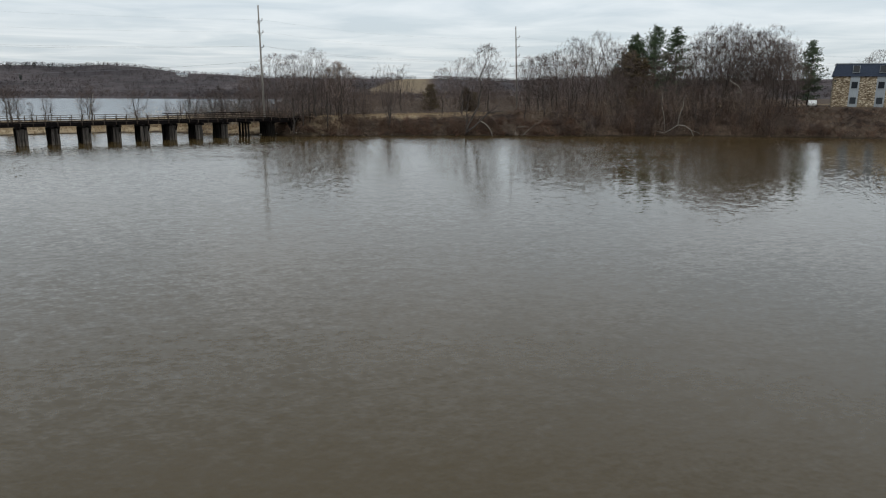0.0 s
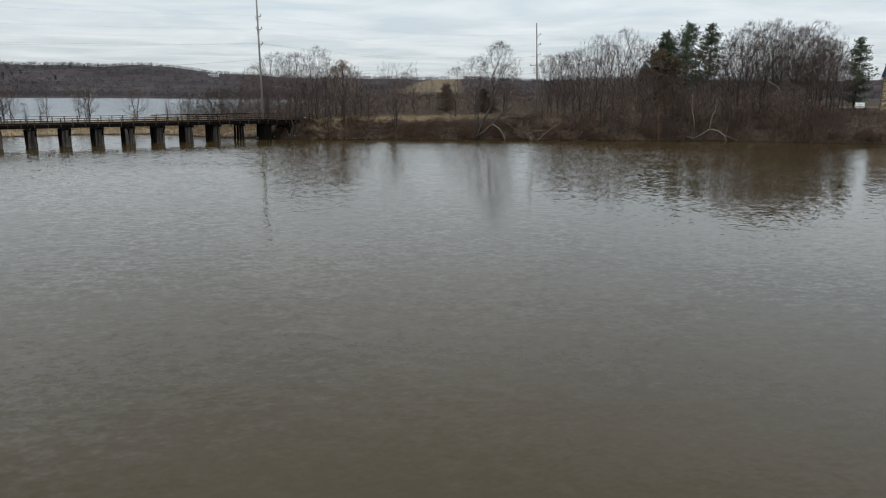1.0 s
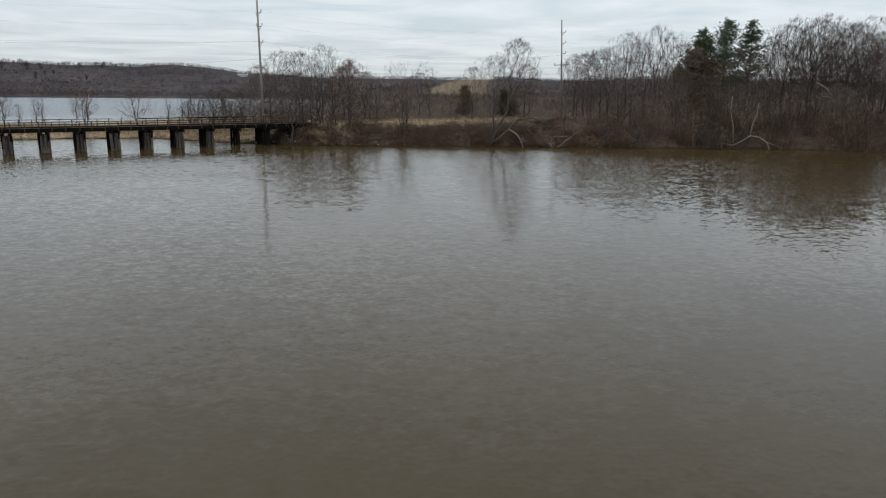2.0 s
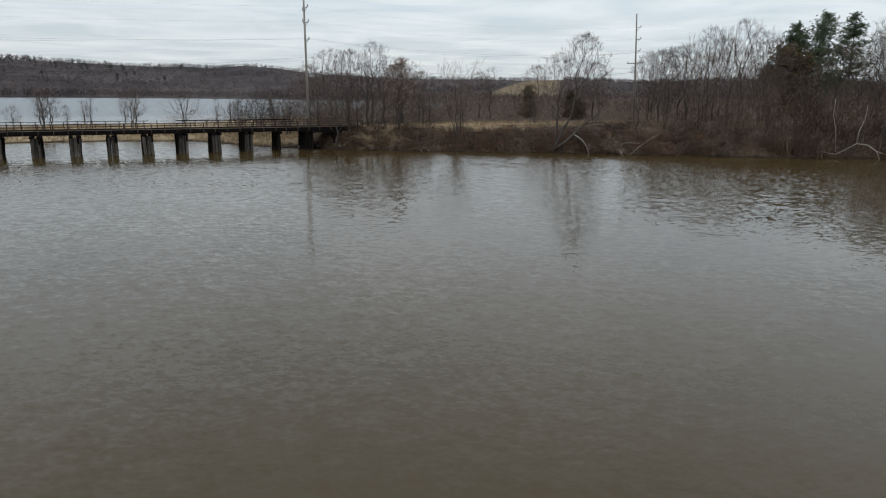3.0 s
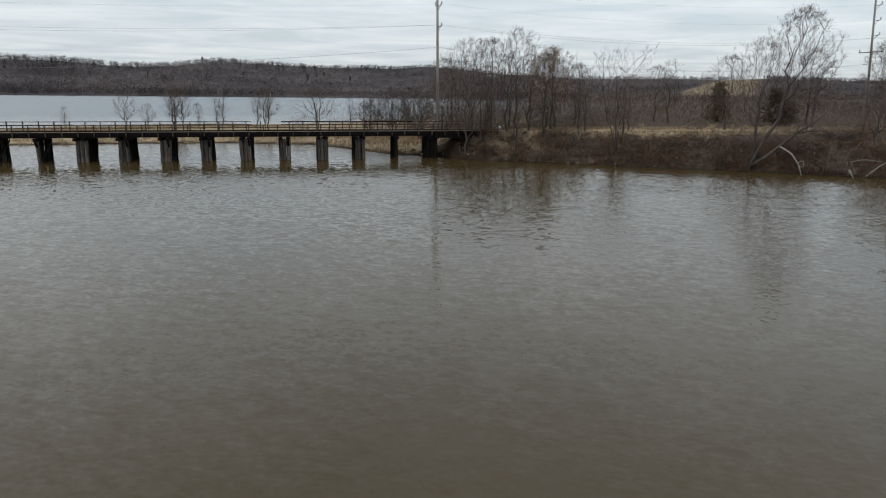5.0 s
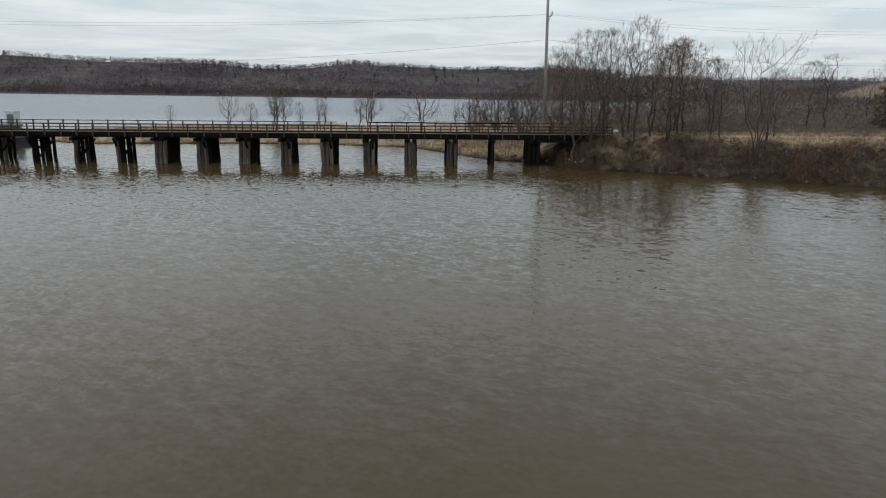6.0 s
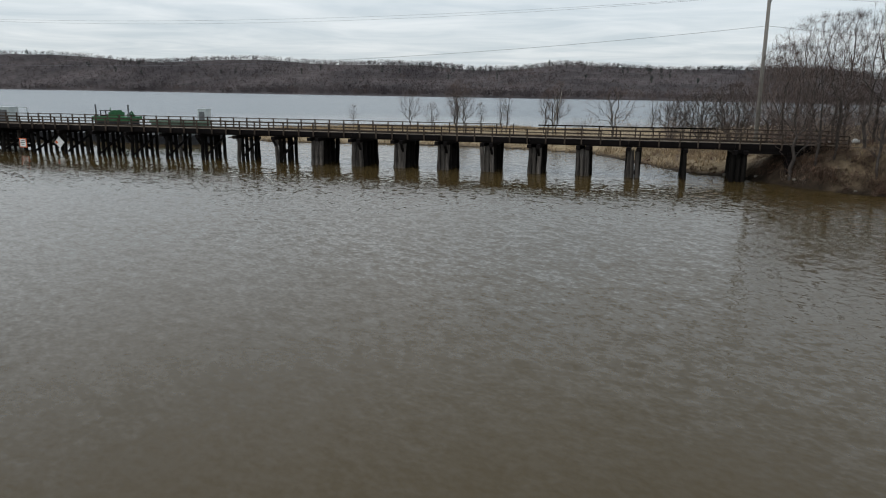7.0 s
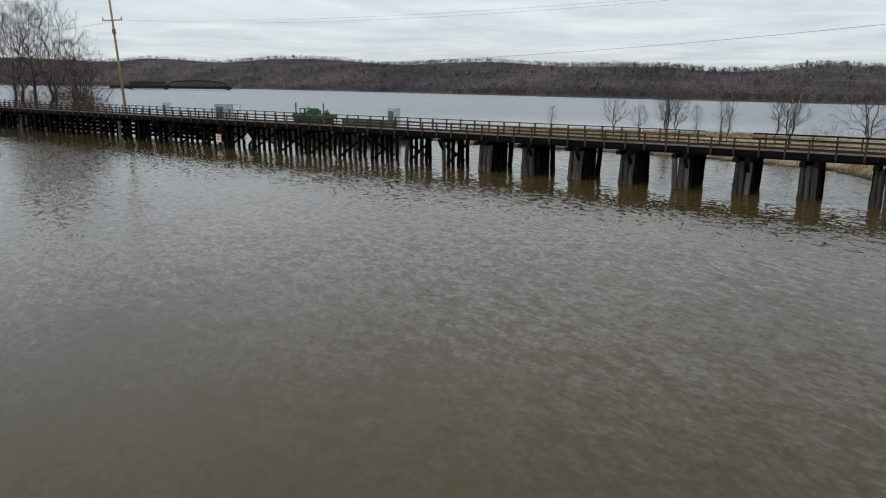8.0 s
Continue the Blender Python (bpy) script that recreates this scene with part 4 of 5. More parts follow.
# ---------------------------------------------------------------- brush along the bank
def shrub(seed, height, width, stems, kids, mat, label, leaf=None, x=0, y=0):
    rr = random.Random(seed)
    b = Buf()
    tips = []
    for _ in range(stems):
        a, lean = rr.uniform(0, 2 * math.pi), rr.uniform(0.05, 1.0)
        p = Vector((rr.gauss(0, width * 0.16), rr.gauss(0, width * 0.16), -0.2))
        h = height * rr.uniform(0.55, 1.05)
        q = p + Vector((math.cos(a) * lean * width * 0.5, math.sin(a) * lean * width * 0.5, h * (1.05 - 0.35 * lean)))
        mid = p.lerp(q, 0.5) + Vector((rr.gauss(0, 0.12), rr.gauss(0, 0.12), 0.12 * h))
        b.tube([p, mid, q], [0.024, 0.017, 0.008], 3, False)
        for _ in range(kids):
            t = rr.uniform(0.15, 1.0)
            base = p.lerp(mid, t * 2) if t < 0.5 else mid.lerp(q, t * 2 - 1)
            d = Vector((rr.gauss(0, 1), rr.gauss(0, 1), rr.gauss(0.45, 0.8))).normalized()
            tip = base + d * rr.uniform(0.25, 0.75) * (0.45 + height * 0.16)
            b.sprig(base, tip, 0.013)
            tips.append(tip)
    t = tagged(part("shrub", b, mat, at=Matrix.Translation((x, y, ground_z(x, y)))), label, "shrub", "bare shrubs of the riverbank")
    if leaf:
        part("withered_leaves", leaves_on(tips, rr, leaf[1], leaf[2]), leaf[0], t)
    return t


SHRUBS = [shrub(31, 2.0, 3.0, 26, 12, M_BRUSH, "low tangle of bare brown stems on the riverbank", None, 6, 147.2),
          shrub(32, 2.3, 2.6, 22, 13, M_BRUSH, "low bare brown shrub leaning over the water", None, 12, 147.0),
          shrub(33, 1.8, 3.4, 28, 12, M_BRUSH, "low russet shrub with withered leaves on the riverbank", (M_RUSSET, 160, 0.06), 17, 146.8)]
BIGSHRUBS = [shrub(41, 5.0, 5.0, 30, 20, M_TWIG, "tall grey-brown leafless thicket shrub", None, 60, 147),
             shrub(42, 5.8, 4.4, 26, 22, M_BRUSH, "tall brown leafless thicket shrub", None, 66, 148),
             shrub(43, 4.4, 5.4, 30, 20, M_TWIG, "tall grey-brown leafless thicket shrub", None, 70, 149)]
ISLETBRUSH = shrub(44, 5.6, 5.0, 28, 24, M_BRUSH, "tall reddish-brown brush on the islet", (M_RUSSET, 200, 0.07), -119.5, 85.6)
for x, y, s in ((-116.5, 87, 0.85), (-123.5, 84, 1.15), (-127, 82.5, 1.0), (-132, 79.5, 1.1), (-139, 75, 1.0), (-120.8, 84.5, 1.0), (-125.2, 83.6, 1.25), (-129.5, 81.2, 1.2), (-135, 77.6, 1.15), (-143, 73, 1.2), (-147, 71, 1.2)):
    plant(ISLETBRUSH, x, y, s, 50 * s * x)
rng = random.Random(5)


def edge_y(x):
    return float(np.interp(x, [-33, -26, -19, -14.5, -10, -6, -3, 4, 12, 20, 32, 45, 58, 72, 85, 100, 130, 200], [155, 151.5, 147.8, 145.8, 146.3, 144.9, 143.9, 143.7, 144.2, 144.4, 144.6, 143.6, 143.8, 144.9, 142, 138, 132, 118]))


for i in range(110):
    x = rng.uniform(-5.5, 50)
    y = edge_y(x) + 0.3 + 4.5 * rng.random() ** 1.5
    if trail_distance(x, y) > 3.4:
        plant(rng.choice(SHRUBS), x, y, rng.uniform(0.35, 0.75), rng.uniform(0, 360))
for i in range(75):
    x = rng.uniform(47, 96)
    y = edge_y(x) + 0.6 + 14 * rng.random() ** 1.4
    plant(rng.choice(BIGSHRUBS), x, y, rng.uniform(0.55, 1.0) * (0.6 if x > 90 else 1.0), rng.uniform(0, 360))
for i in range(45):
    x = rng.uniform(48, 128)
    plant(rng.choice(SHRUBS), x, edge_y(x) + 0.2 + 2.5 * rng.random(), rng.uniform(0.8, 1.3) * (0.7 if x > 96 else 1.0), rng.uniform(0, 360))


def thicket(name, label, mat, seed, count, place, h0, h1, spikes, r=0.024):
    """A tangle too fine to count: clumps of rising stems and short side twigs."""
    rr = random.Random(seed)
    spots = []
    while len(spots) < count:
        spots += [p for p in (place(rr) for _ in range(count)) if p]
    xs, ys = np.array([p[0] for p in spots[:count]]), np.array([p[1] for p in spots[:count]])
    zs = land_height(xs, ys)
    b = Buf()
    for x, y, z, spot in zip(xs, ys, zs, spots):
        h = rr.uniform(h0, h1) * spot[2]
        for _ in range(spikes):
            u = rr.random() ** 0.8
            wide = 0.36 * h ** 0.7 * math.sqrt(max(0.05, 1 - u * u))
            p = Vector((x + rr.gauss(0, wide), y + rr.gauss(0, wide), z - 0.1 + h * u * 0.88))
            d = Vector((rr.gauss(0, 1) + (p.x - x) * 0.5, rr.gauss(0, 1) + (p.y - y) * 0.5, rr.gauss(0.3, 0.65))).normalized()
            b.sprig(p, p + d * rr.uniform(0.5, 1.4) * (0.32 + 0.085 * h), r * rr.uniform(0.6, 1.3))
    tagged(part(name, b, mat), label, "thicket", kind="stuff")


def low_bank(rr):
    x = rr.uniform(-28, 52)
    y = edge_y(x) - 0.1 + 11 * rr.random() ** 1.1
    if x < -9 and rr.random() < 0.8:
        return None
    mound = 0.75 + 0.5 * math.sin(x * 1.25 + 2 * math.sin(x * 0.37)) + 0.2 * math.sin(x * 3.1 + y)
    return (x, y, mound * (1.0 if y - edge_y(x) < 3 else 0.75) * (1.0 if x > -9 else 0.35)) if trail_distance(x, y) > 3.6 or y - edge_y(x) < 2.5 else None


def high_bank(rr):
    x = rr.uniform(35, 132)
    y = edge_y(x) + 0.2 + 24 * rr.random() ** 1.1
    d = y - edge_y(x)
    size = (0.45 + 0.55 * min(1, d / 6)) * min(1, 0.10 + (x - 35) / 28, max(0.16, 1 - (x - 88) / 12))
    return (x, y, size) if not (x > 108 and y > 160) else None


def behind_trail(rr):
    x, y = rr.uniform(-40, 135), 158 + 150 * rr.random() ** 1.5
    td = float(trail_distance(np.array([x]), np.array([y]))[0])
    if td < 6 or inside_depth(LAND, np.array([x]), np.array([y]))[0] < 3 or (x > 108 and y < 190):
        return None
    below = y < 149 + 0.6 * (x + 4)
    return (x, y, 0.28 if below else min(1.0, 0.7 + (y - 160) / 100))


def stand(x, y):
    """Which kind of brush grows here: patches of three kinds."""
    v = math.sin(x * 0.42 + 1.8 * math.sin(y * 0.27)) + 0.7 * math.sin(x * 0.93 + y * 0.31 + 1.0)
    return 0 if v > 0.55 else (1 if v < -0.5 else 2)


def only(place, kind):
    def pick(rr):
        p = place(rr)
        return p if p and stand(p[0], p[1]) == kind else None
    return pick


for kind, mat, look_ in ((0, M_BRUSH, "dark brown"), (1, M_TANBRUSH, "pale tan"), (2, M_REDBRUSH, "reddish-brown")):
    thicket("bank_thicket", "tangled bare " + look_ + " brush covering the low riverbank", mat, 81 + kind, 700, only(low_bank, kind), 0.5, 1.9, 105, 0.010)
def front_bank(rr):
    x = rr.uniform(-9, 34)
    y = edge_y(x) + 0.8 + 8 * rr.random()
    lump = 0.62 + 0.38 * math.sin(x * 0.8 + 2.2 * math.sin(x * 0.31 + y * 0.2))
    return (x, y, lump) if trail_distance(x, y) > 2.4 else None


thicket("front_thicket", "dark bare saplings and brambles between the bank and the trail", M_SCRUB_DARK, 88, 330, front_bank, 1.6, 4.4, 85, 0.010)
thicket("bramble", "dark brown bramble tangle on the slope below the trail", M_BRUSH, 89, 380, front_bank, 0.8, 2.4, 85, 0.010)
for kind, mat, look_ in ((0, M_TWIG, "grey-brown"), (1, M_TANBRUSH, "pale grey-tan"), (2, M_BRUSH, "dark brown")):
    thicket("wood_thicket", "dense " + look_ + " leafless undergrowth of the high bank", mat, 91 + kind, 720, only(high_bank, kind), 3.2, 7.6, 105, 0.012)
for kind, mat, look_ in ((0, M_SCRUB, "grey-brown"), (1, M_TANBRUSH, "pale tan"), (2, M_SCRUB_DARK, "dark")):
    thicket("back_thicket", look_ + " leafless scrub behind the trail", mat, 101 + kind, 1350, only(behind_trail, kind), 2.6, 6.2, 58, 0.019)


def inlet(rr):
    x, y = rr.uniform(-34, 10), rr.uniform(166, 245)
    if inside_depth(LAND, np.array([x]), np.array([y]))[0] < 1 or trail_distance(x, y) < 6:
        return None
    return (x, y, 1.0)


def grove(rr):
    x, y = rr.uniform(-19, 9), rr.uniform(155, 178)
    return (x, y, 1.0) if trail_distance(x, y) > 4.5 and y > 157 + 0.35 * (x + 4) else None


def spit_root(rr):
    x, y = rr.uniform(-38, -12), rr.uniform(156, 180)
    if inside_depth(LAND, np.array([x]), np.array([y]))[0] < 3 or y < 160 - 0.35 * (x + 12):
        return None
    return (x, y, 0.45 + 0.55 * min(1, (x + 38) / 14))


thicket("spit_thicket", "reddish-brown bare brush between the trees at the foot of the spit", M_BRUSH, 86, 70, spit_root, 1.2, 4.0, 90, 0.011)
for proto, x, y, s in ((ROUND2, -24.5, 171.5, 0.62), (BENT, -29.5, 166.5, 0.75), (BENT, -24.5, 165.0, 0.85), (BENT, -19.0, 162.5, 0.9), (ROUND, -18.5, 171, 0.7)):
    plant(proto, x, y, s, rng.uniform(0, 360))
thicket("grove_thicket", "fine bare twigs and saplings between the trees at the trestle's end", M_SCRUB_DARK, 85, 190, grove, 2.5, 7.5, 100, 0.011)
thicket("inlet_thicket", "grey-brown leafless scrub along the inlet shore", M_SCRUB, 84, 500, inlet, 2.5, 5.0, 50, 0.02)


# ---------------------------------------------------------------- conifers
def conifer(seed, height, spread, start, mat, label, x, y, droop=0.15, gap=0.5):
    rr = random.Random(seed)
    t = thing("conifer", label, "conifer", Matrix.Translation((x, y, ground_z(x, y))), "evergreens in the wood")
    wood, needles = Buf(), Buf()
    wood.tube([(0, 0, -0.4), (rr.uniform(-0.2, 0.2), rr.uniform(-0.2, 0.2), height * 0.5), (rr.uniform(-0.3, 0.3), 0, height)], [height * 0.014, height * 0.010, 0.03], 7)
    z = height * start
    while z < height * 0.985:
        u = (z / height - start) / (1 - start)
        reach = spread * (1 - u) ** 0.5 * (0.35 + 0.65 * min(1, u * 3 + 0.3)) * rr.uniform(0.75, 1.15)
        for _ in range(rr.randint(4, 6)):
            a = rr.uniform(0, 2 * math.pi)
            ln = reach * rr.uniform(0.55, 1.15)
            tip = Vector((math.cos(a) * ln, math.sin(a) * ln, z + ln * rr.uniform(-droop, 0.32)))
            root = Vector((0, 0, z))
            wood.tube([root, root.lerp(tip, 0.5) + Vector((0, 0, -0.06 * ln)), tip], [0.05, 0.03, 0.012], 3, False)
            for _ in range(int(5 + ln * 5)):
                c = root.lerp(tip, rr.uniform(0.15, 1.03)) + Vector((rr.gauss(0, 0.38), rr.gauss(0, 0.38), rr.gauss(0.15, 0.36)))
                for _ in range(8):
                    d = Vector((rr.gauss(0, 1), rr.gauss(0, 1), rr.gauss(0.3, 0.6))).normalized() * rr.uniform(0.25, 0.5)
                    s = d.orthogonal().normalized() * 0.075
                    needles.blade(c - s, c + s, c + d)
        z += gap * rr.uniform(0.6, 1.9)
    part("trunk", wood, M_BARK, t, smooth=True)
    part("crown", needles, mat, t)
    return t


PINE = conifer(51, 21.5, 7.2, 0.1, M_NEEDLE, "tall dark green pine with layered boughs in the bare wood", 86, 207, 0.25, 0.42)
PINE2 = conifer(52, 20.5, 6.4, 0.1, M_NEEDLE, "tall dark green pine with layered boughs in the bare wood", 91, 205)
CEDAR = conifer(53, 6.4, 3.0, 0.06, M_CEDAR, "brownish green cedar beside the trail", 23.2, 196, 0.0, 0.35)
plant(PINE, 81.5, 210, 0.92, 120)
plant(PINE2, 78.2, 204, 0.8, 250)
plant(PINE2, 115, 180, 0.74, 60)
plant(CEDAR, 76.1, 200, 2.2, 40)
plant(CEDAR, 79, 198, 1.9, 140)
plant(CEDAR, 31.9, 190, 0.85, 200)
plant(CEDAR, 34, 191, 0.7, 20)
plant(PINE, 73, 200, 0.55, 20)


# ---------------------------------------------------------------- dead limbs and drift wood
def dead_limb(label, x, y, z, limbs, mat=M_PALEWOOD, name="dead_branch"):
    b = Buf()
    for pts, r0, r1 in limbs:
        n = len(pts)
        b.tube(pts, [r0 + (r1 - r0) * i / (n - 1) for i in range(n)], 6)
    tagged(part(name, b, mat, smooth=True, at=Matrix.Translation((x, y, z))), label, "dead branch")


dead_limb("grey fallen trunk propped over the water's edge", 32.2, 143.7, 0.0,
          [([(-4.8, 1.2, 0.6), (-3.4, 0.8, 1.7), (-2.0, 0.5, 3.1), (-0.7, 0.3, 4.4), (0.5, 0.3, 5.2), (1.6, 0.2, 6.4)], 0.22, 0.04), ([(-0.7, 0.3, 4.3), (0.4, 0.2, 4.5), (1.6, 0.1, 4.6), (2.8, 0.0, 4.1)], 0.11, 0.03),
           ([(-1.4, 0.4, 3.7), (-0.5, 0.2, 5.2)], 0.07, 0.02), ([(0.4, 0.2, 4.5), (1.3, 0.2, 5.1)], 0.05, 0.02)], M_BARK)
dead_limb("bleached bare branch dipping into the river at the bank", 32.2, 143.5, 0.0,
          [([(-2.3, 0.5, 2.8), (-1.7, 0.4, 2.5), (-1.1, 0.3, 2.1), (-0.6, 0.2, 1.4), (-0.35, 0.1, 1.0), (0.1, 0.0, -0.3)], 0.10, 0.05), ([(-0.5, 0.1, 1.2), (0.0, 0.0, 1.5), (0.1, 0.0, 0.9)], 0.06, 0.03), ([(-0.4, 0.1, 0.9), (0.15, 0.0, 0.8)], 0.05, 0.02)])
dead_limb("bleached drift branches lying against the bank", 37.1, 143.2, 0.0,
          [([(0.9, 0.2, 0.2), (1.9, 0.2, 1.2), (3.2, 0.3, 2.2), (4.7, 0.5, 3.1)], 0.075, 0.02), ([(-0.5, 0.2, 1.6), (0.6, 0.1, 1.85), (2.1, 0.2, 1.7)], 0.06, 0.03), ([(-0.7, 0, 0.8), (-0.1, -0.1, -0.3)], 0.10, 0.06)])
dead_limb("bleached fallen tree limb arching into the river", 68.6, 144.9, 0.0,
          [([(-2.4, 0.3, 0.6), (-1.3, 0.2, 1.2), (0.0, 0, 2.1), (1.4, -0.1, 1.9), (2.6, -0.2, 1.1), (3.3, -0.3, -0.4)], 0.11, 0.07), ([(0.0, 0, 2.1), (0.1, 0.1, 3.6), (0.8, 0.2, 5.6), (0.9, 0.3, 7.3)], 0.07, 0.03),
           ([(-2.5, 0.4, 0.9), (-2.7, 0.5, 3.6), (-3.3, 0.6, 6.0), (-3.2, 0.7, 8.3)], 0.06, 0.03), ([(2.6, -0.2, 1.1), (3.8, -0.2, 0.7), (5.0, -0.2, 0.2)], 0.05, 0.02), ([(-2.4, 0.3, 0.5), (-4.6, 0.2, 1.0), (-6.4, 0, 0.1)], 0.06, 0.02)])
dead_limb("slim bleached stick leaning from the bank into the water", 20.6, 144.0, 0.0, [([(-2.3, 0.6, 1.3), (-0.6, 0.2, 0.6), (1.0, -0.3, -0.2)], 0.04, 0.015)], M_BARK)
dead_limb("bleached broken limb hanging in the thicket", 84, 152, 8.0, [([(-2.5, 0, 2.6), (-0.6, 0, 1.6), (0.2, 0, 0.4), (0.1, 0, -1.6)], 0.07, 0.04), ([(-1.2, 0, 0.3), (0.2, 0, 0.2)], 0.05, 0.03)])

dead_limb("bleached dead snag leaning among the trees of the spit", -52.6, 170.4, ground_z(-52.6, 170.4), [([(0, 0, -0.3), (0.3, 0.1, 2.2), (0.9, 0.3, 4.4), (1.3, 0.4, 6.6)], 0.11, 0.04), ([(0.6, 0.2, 3.3), (0.5, 0.2, 4.6), (0.2, 0.1, 5.9)], 0.06, 0.02)], name="dead_tree")

def stone(label, x, y, size, seed, mat, lift=0.0, name="stone"):
    bm = bmesh.new()
    bmesh.ops.create_icosphere(bm, subdivisions=2, radius=size)
    rr = random.Random(seed)
    ph = [rr.uniform(0, 6) for _ in range(3)]
    for v in bm.verts:
        v.co *= 1 + 0.18 * math.sin(v.co.x / size * 2.1 + ph[0]) + 0.14 * math.sin(v.co.y / size * 2.7 + ph[1])
        v.co.z *= 0.62
    me_ = bpy.data.meshes.new(name)
    bm.to_mesh(me_)
    bm.free()
    me_.materials.append(mat)
    ob = part(name, me_, None, at=Matrix.Translation((x, y, max(0.0, ground_z(x, y)) + lift)))
    return tagged(ob, label, "stone", "stones of the riverbank")


for i, (x, y, s) in enumerate(((5.6, 144.2, 0.2), (6.0, 144.3, 0.16), (5.2, 144.4, 0.13), (8.9, 144.4, 0.14), (-4.6, 144.6, 0.16), (-5.4, 145.0, 0.13), (0.4, 143.9, 0.14), (13.2, 144.5, 0.12), (17.5, 144.6, 0.15), (-8.4, 146.0, 0.2), (-11.5, 146.4, 0.22))):
    stone("small pale stone lying at the waterline of the bank", x, y, s, i, M_PALEWOOD, 0.03)
for i, (x, y, s) in enumerate(((-5.4, 160.0, 0.34), (-8.2, 160.6, 0.28))):
    stone("large whitish boulder beside the trail at the trestle's end", x, y, s, 50 + i, M_WHITE, 0.15, "boulder")

# ---------------------------------------------------------------- dry grass
def grass(name, label, spots, seed, h0, h1):
    rr = random.Random(seed)
    b = Buf()
    for x, y in spots:
        z = ground_z_cache(x, y)
        for _ in range(7):
            p = Vector((x + rr.gauss(0, 0.22), y + rr.gauss(0, 0.22), z - 0.05))
            a = rr.uniform(0, 6.28)
            w = Vector((math.cos(a), math.sin(a), 0)) * 0.05
            b.blade(p - w, p + w, p + Vector((rr.gauss(0, 0.22), rr.gauss(0, 0.22), rr.uniform(h0, h1))))
    tagged(part(name, b, M_REED), label, "grass", kind="stuff")


def ground_z_cache(x, y):
    return GZ[(round(x, 3), round(y, 3))]


rng = random.Random(9)
pool = [(rng.uniform(-92, -13), rng.uniform(128, 182)) for _ in range(7600)]
px, py_ = np.array(pool).T
keep_d = inside_depth(LAND, px, py_)
zz = land_height(px, py_)
ok = (keep_d > 0.2) & (keep_d < 16)
GZ = {(round(a, 3), round(b, 3)): float(c) for a, b, c in zip(px, py_, zz)}
grass("dry_grass", "tufts of tan winter grass covering the spit", [(a, b) for a, b, k in zip(px, py_, ok) if k], 61, 0.25, 0.7)
pool = [(rng.uniform(-4, 62), rng.uniform(146, 186)) for _ in range(6000)]
px, py_ = np.array(pool).T
td = trail_distance(px, py_)
zz = land_height(px, py_)
GZ = {(round(a, 3), round(b, 3)): float(c) for a, b, c in zip(px, py_, zz)}
grass("trailside_grass", "tufts of tan winter grass along the trail", [(a, b) for a, b, d in zip(px, py_, td) if 1.6 < d < 8 or 8 <= d < 18 and rng.random() < 0.10], 62, 0.15, 0.45)


# ---------------------------------------------------------------- far woods
def far_woods(name, label, mat, count, seed, az0, az1, depth0, depth1, h0, h1, blades, wide, thick, foot_at=0.5):
    """Bare crowns seen from afar: fans of thin stems."""
    rr = np.random.RandomState(seed)
    az = rr.uniform(az0, az1, count)
    d = rr.uniform(depth0, depth1, count)
    shore = np.interp(az, SHORE_AZ, SHORE_D)
    r = shore + 3 + d * np.interp(az, [-60, 0, 20, 60, 100], [420, 460, 560, 420, 420])
    x, y = CX - r * np.sin(np.radians(az)), CY + r * np.cos(np.radians(az))
    keep = ~((az > -3.0) & (az < 3.0) & (r > 565) & (r < 862 - (az + 1) * 50))
    x, y, r = x[keep], y[keep], r[keep]
    z = land_height(x, y)
    n = len(x)
    h = rr.uniform(h0, h1, n) * np.interp(az[keep], [18, 45], [0.6, 1.0])
    # each crown is a cloud of upright slivers, fuller above than below
    a = rr.uniform(0, 6.283, (n, blades))
    u = rr.uniform(foot_at, 1.0, (n, blades))
    rim = np.sqrt(np.maximum(0.04, 1 - ((u - 0.62) / 0.62) ** 2)) * rr.uniform(0, 1, (n, blades)) ** 0.5 * wide
    mid = np.stack([x[:, None] + np.cos(a) * rim * h[:, None], y[:, None] + np.sin(a) * rim * h[:, None], (z - 0.3)[:, None] + u * h[:, None] * 0.9], -1)
    c = rr.uniform(0, 3.14, (n, blades))
    s = np.stack([np.cos(c), np.sin(c), 0 * c], -1) * (thick * rr.uniform(0.6, 1.4, (n, blades)) * (h / 8)[:, None])[..., None]
    rise = np.stack([np.cos(a) * 0.35, np.sin(a) * 0.35, 1 + 0 * a], -1) * (rr.uniform(0.06, 0.15, (n, blades)) * h[:, None])[..., None]
    verts = np.stack([mid - rise, mid - s, mid + rise, mid + s], 2).reshape(-1, 3)
    m = bpy.data.meshes.new(name)
    m.from_pydata(verts.tolist(), [], np.arange(len(verts)).reshape(-1, 4).tolist())
    m.materials.append(mat)
    tagged(new(name, m), label, "woods", kind="stuff")


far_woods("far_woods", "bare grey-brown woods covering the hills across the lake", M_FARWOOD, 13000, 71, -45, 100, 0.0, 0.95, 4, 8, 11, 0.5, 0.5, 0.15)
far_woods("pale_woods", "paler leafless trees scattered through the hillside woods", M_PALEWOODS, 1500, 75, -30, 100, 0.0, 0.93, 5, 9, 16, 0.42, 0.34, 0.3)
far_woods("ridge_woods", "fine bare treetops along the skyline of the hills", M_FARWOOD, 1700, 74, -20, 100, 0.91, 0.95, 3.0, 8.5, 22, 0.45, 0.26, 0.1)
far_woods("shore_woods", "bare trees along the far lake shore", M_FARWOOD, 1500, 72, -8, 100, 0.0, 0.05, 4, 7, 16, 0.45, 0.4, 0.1)
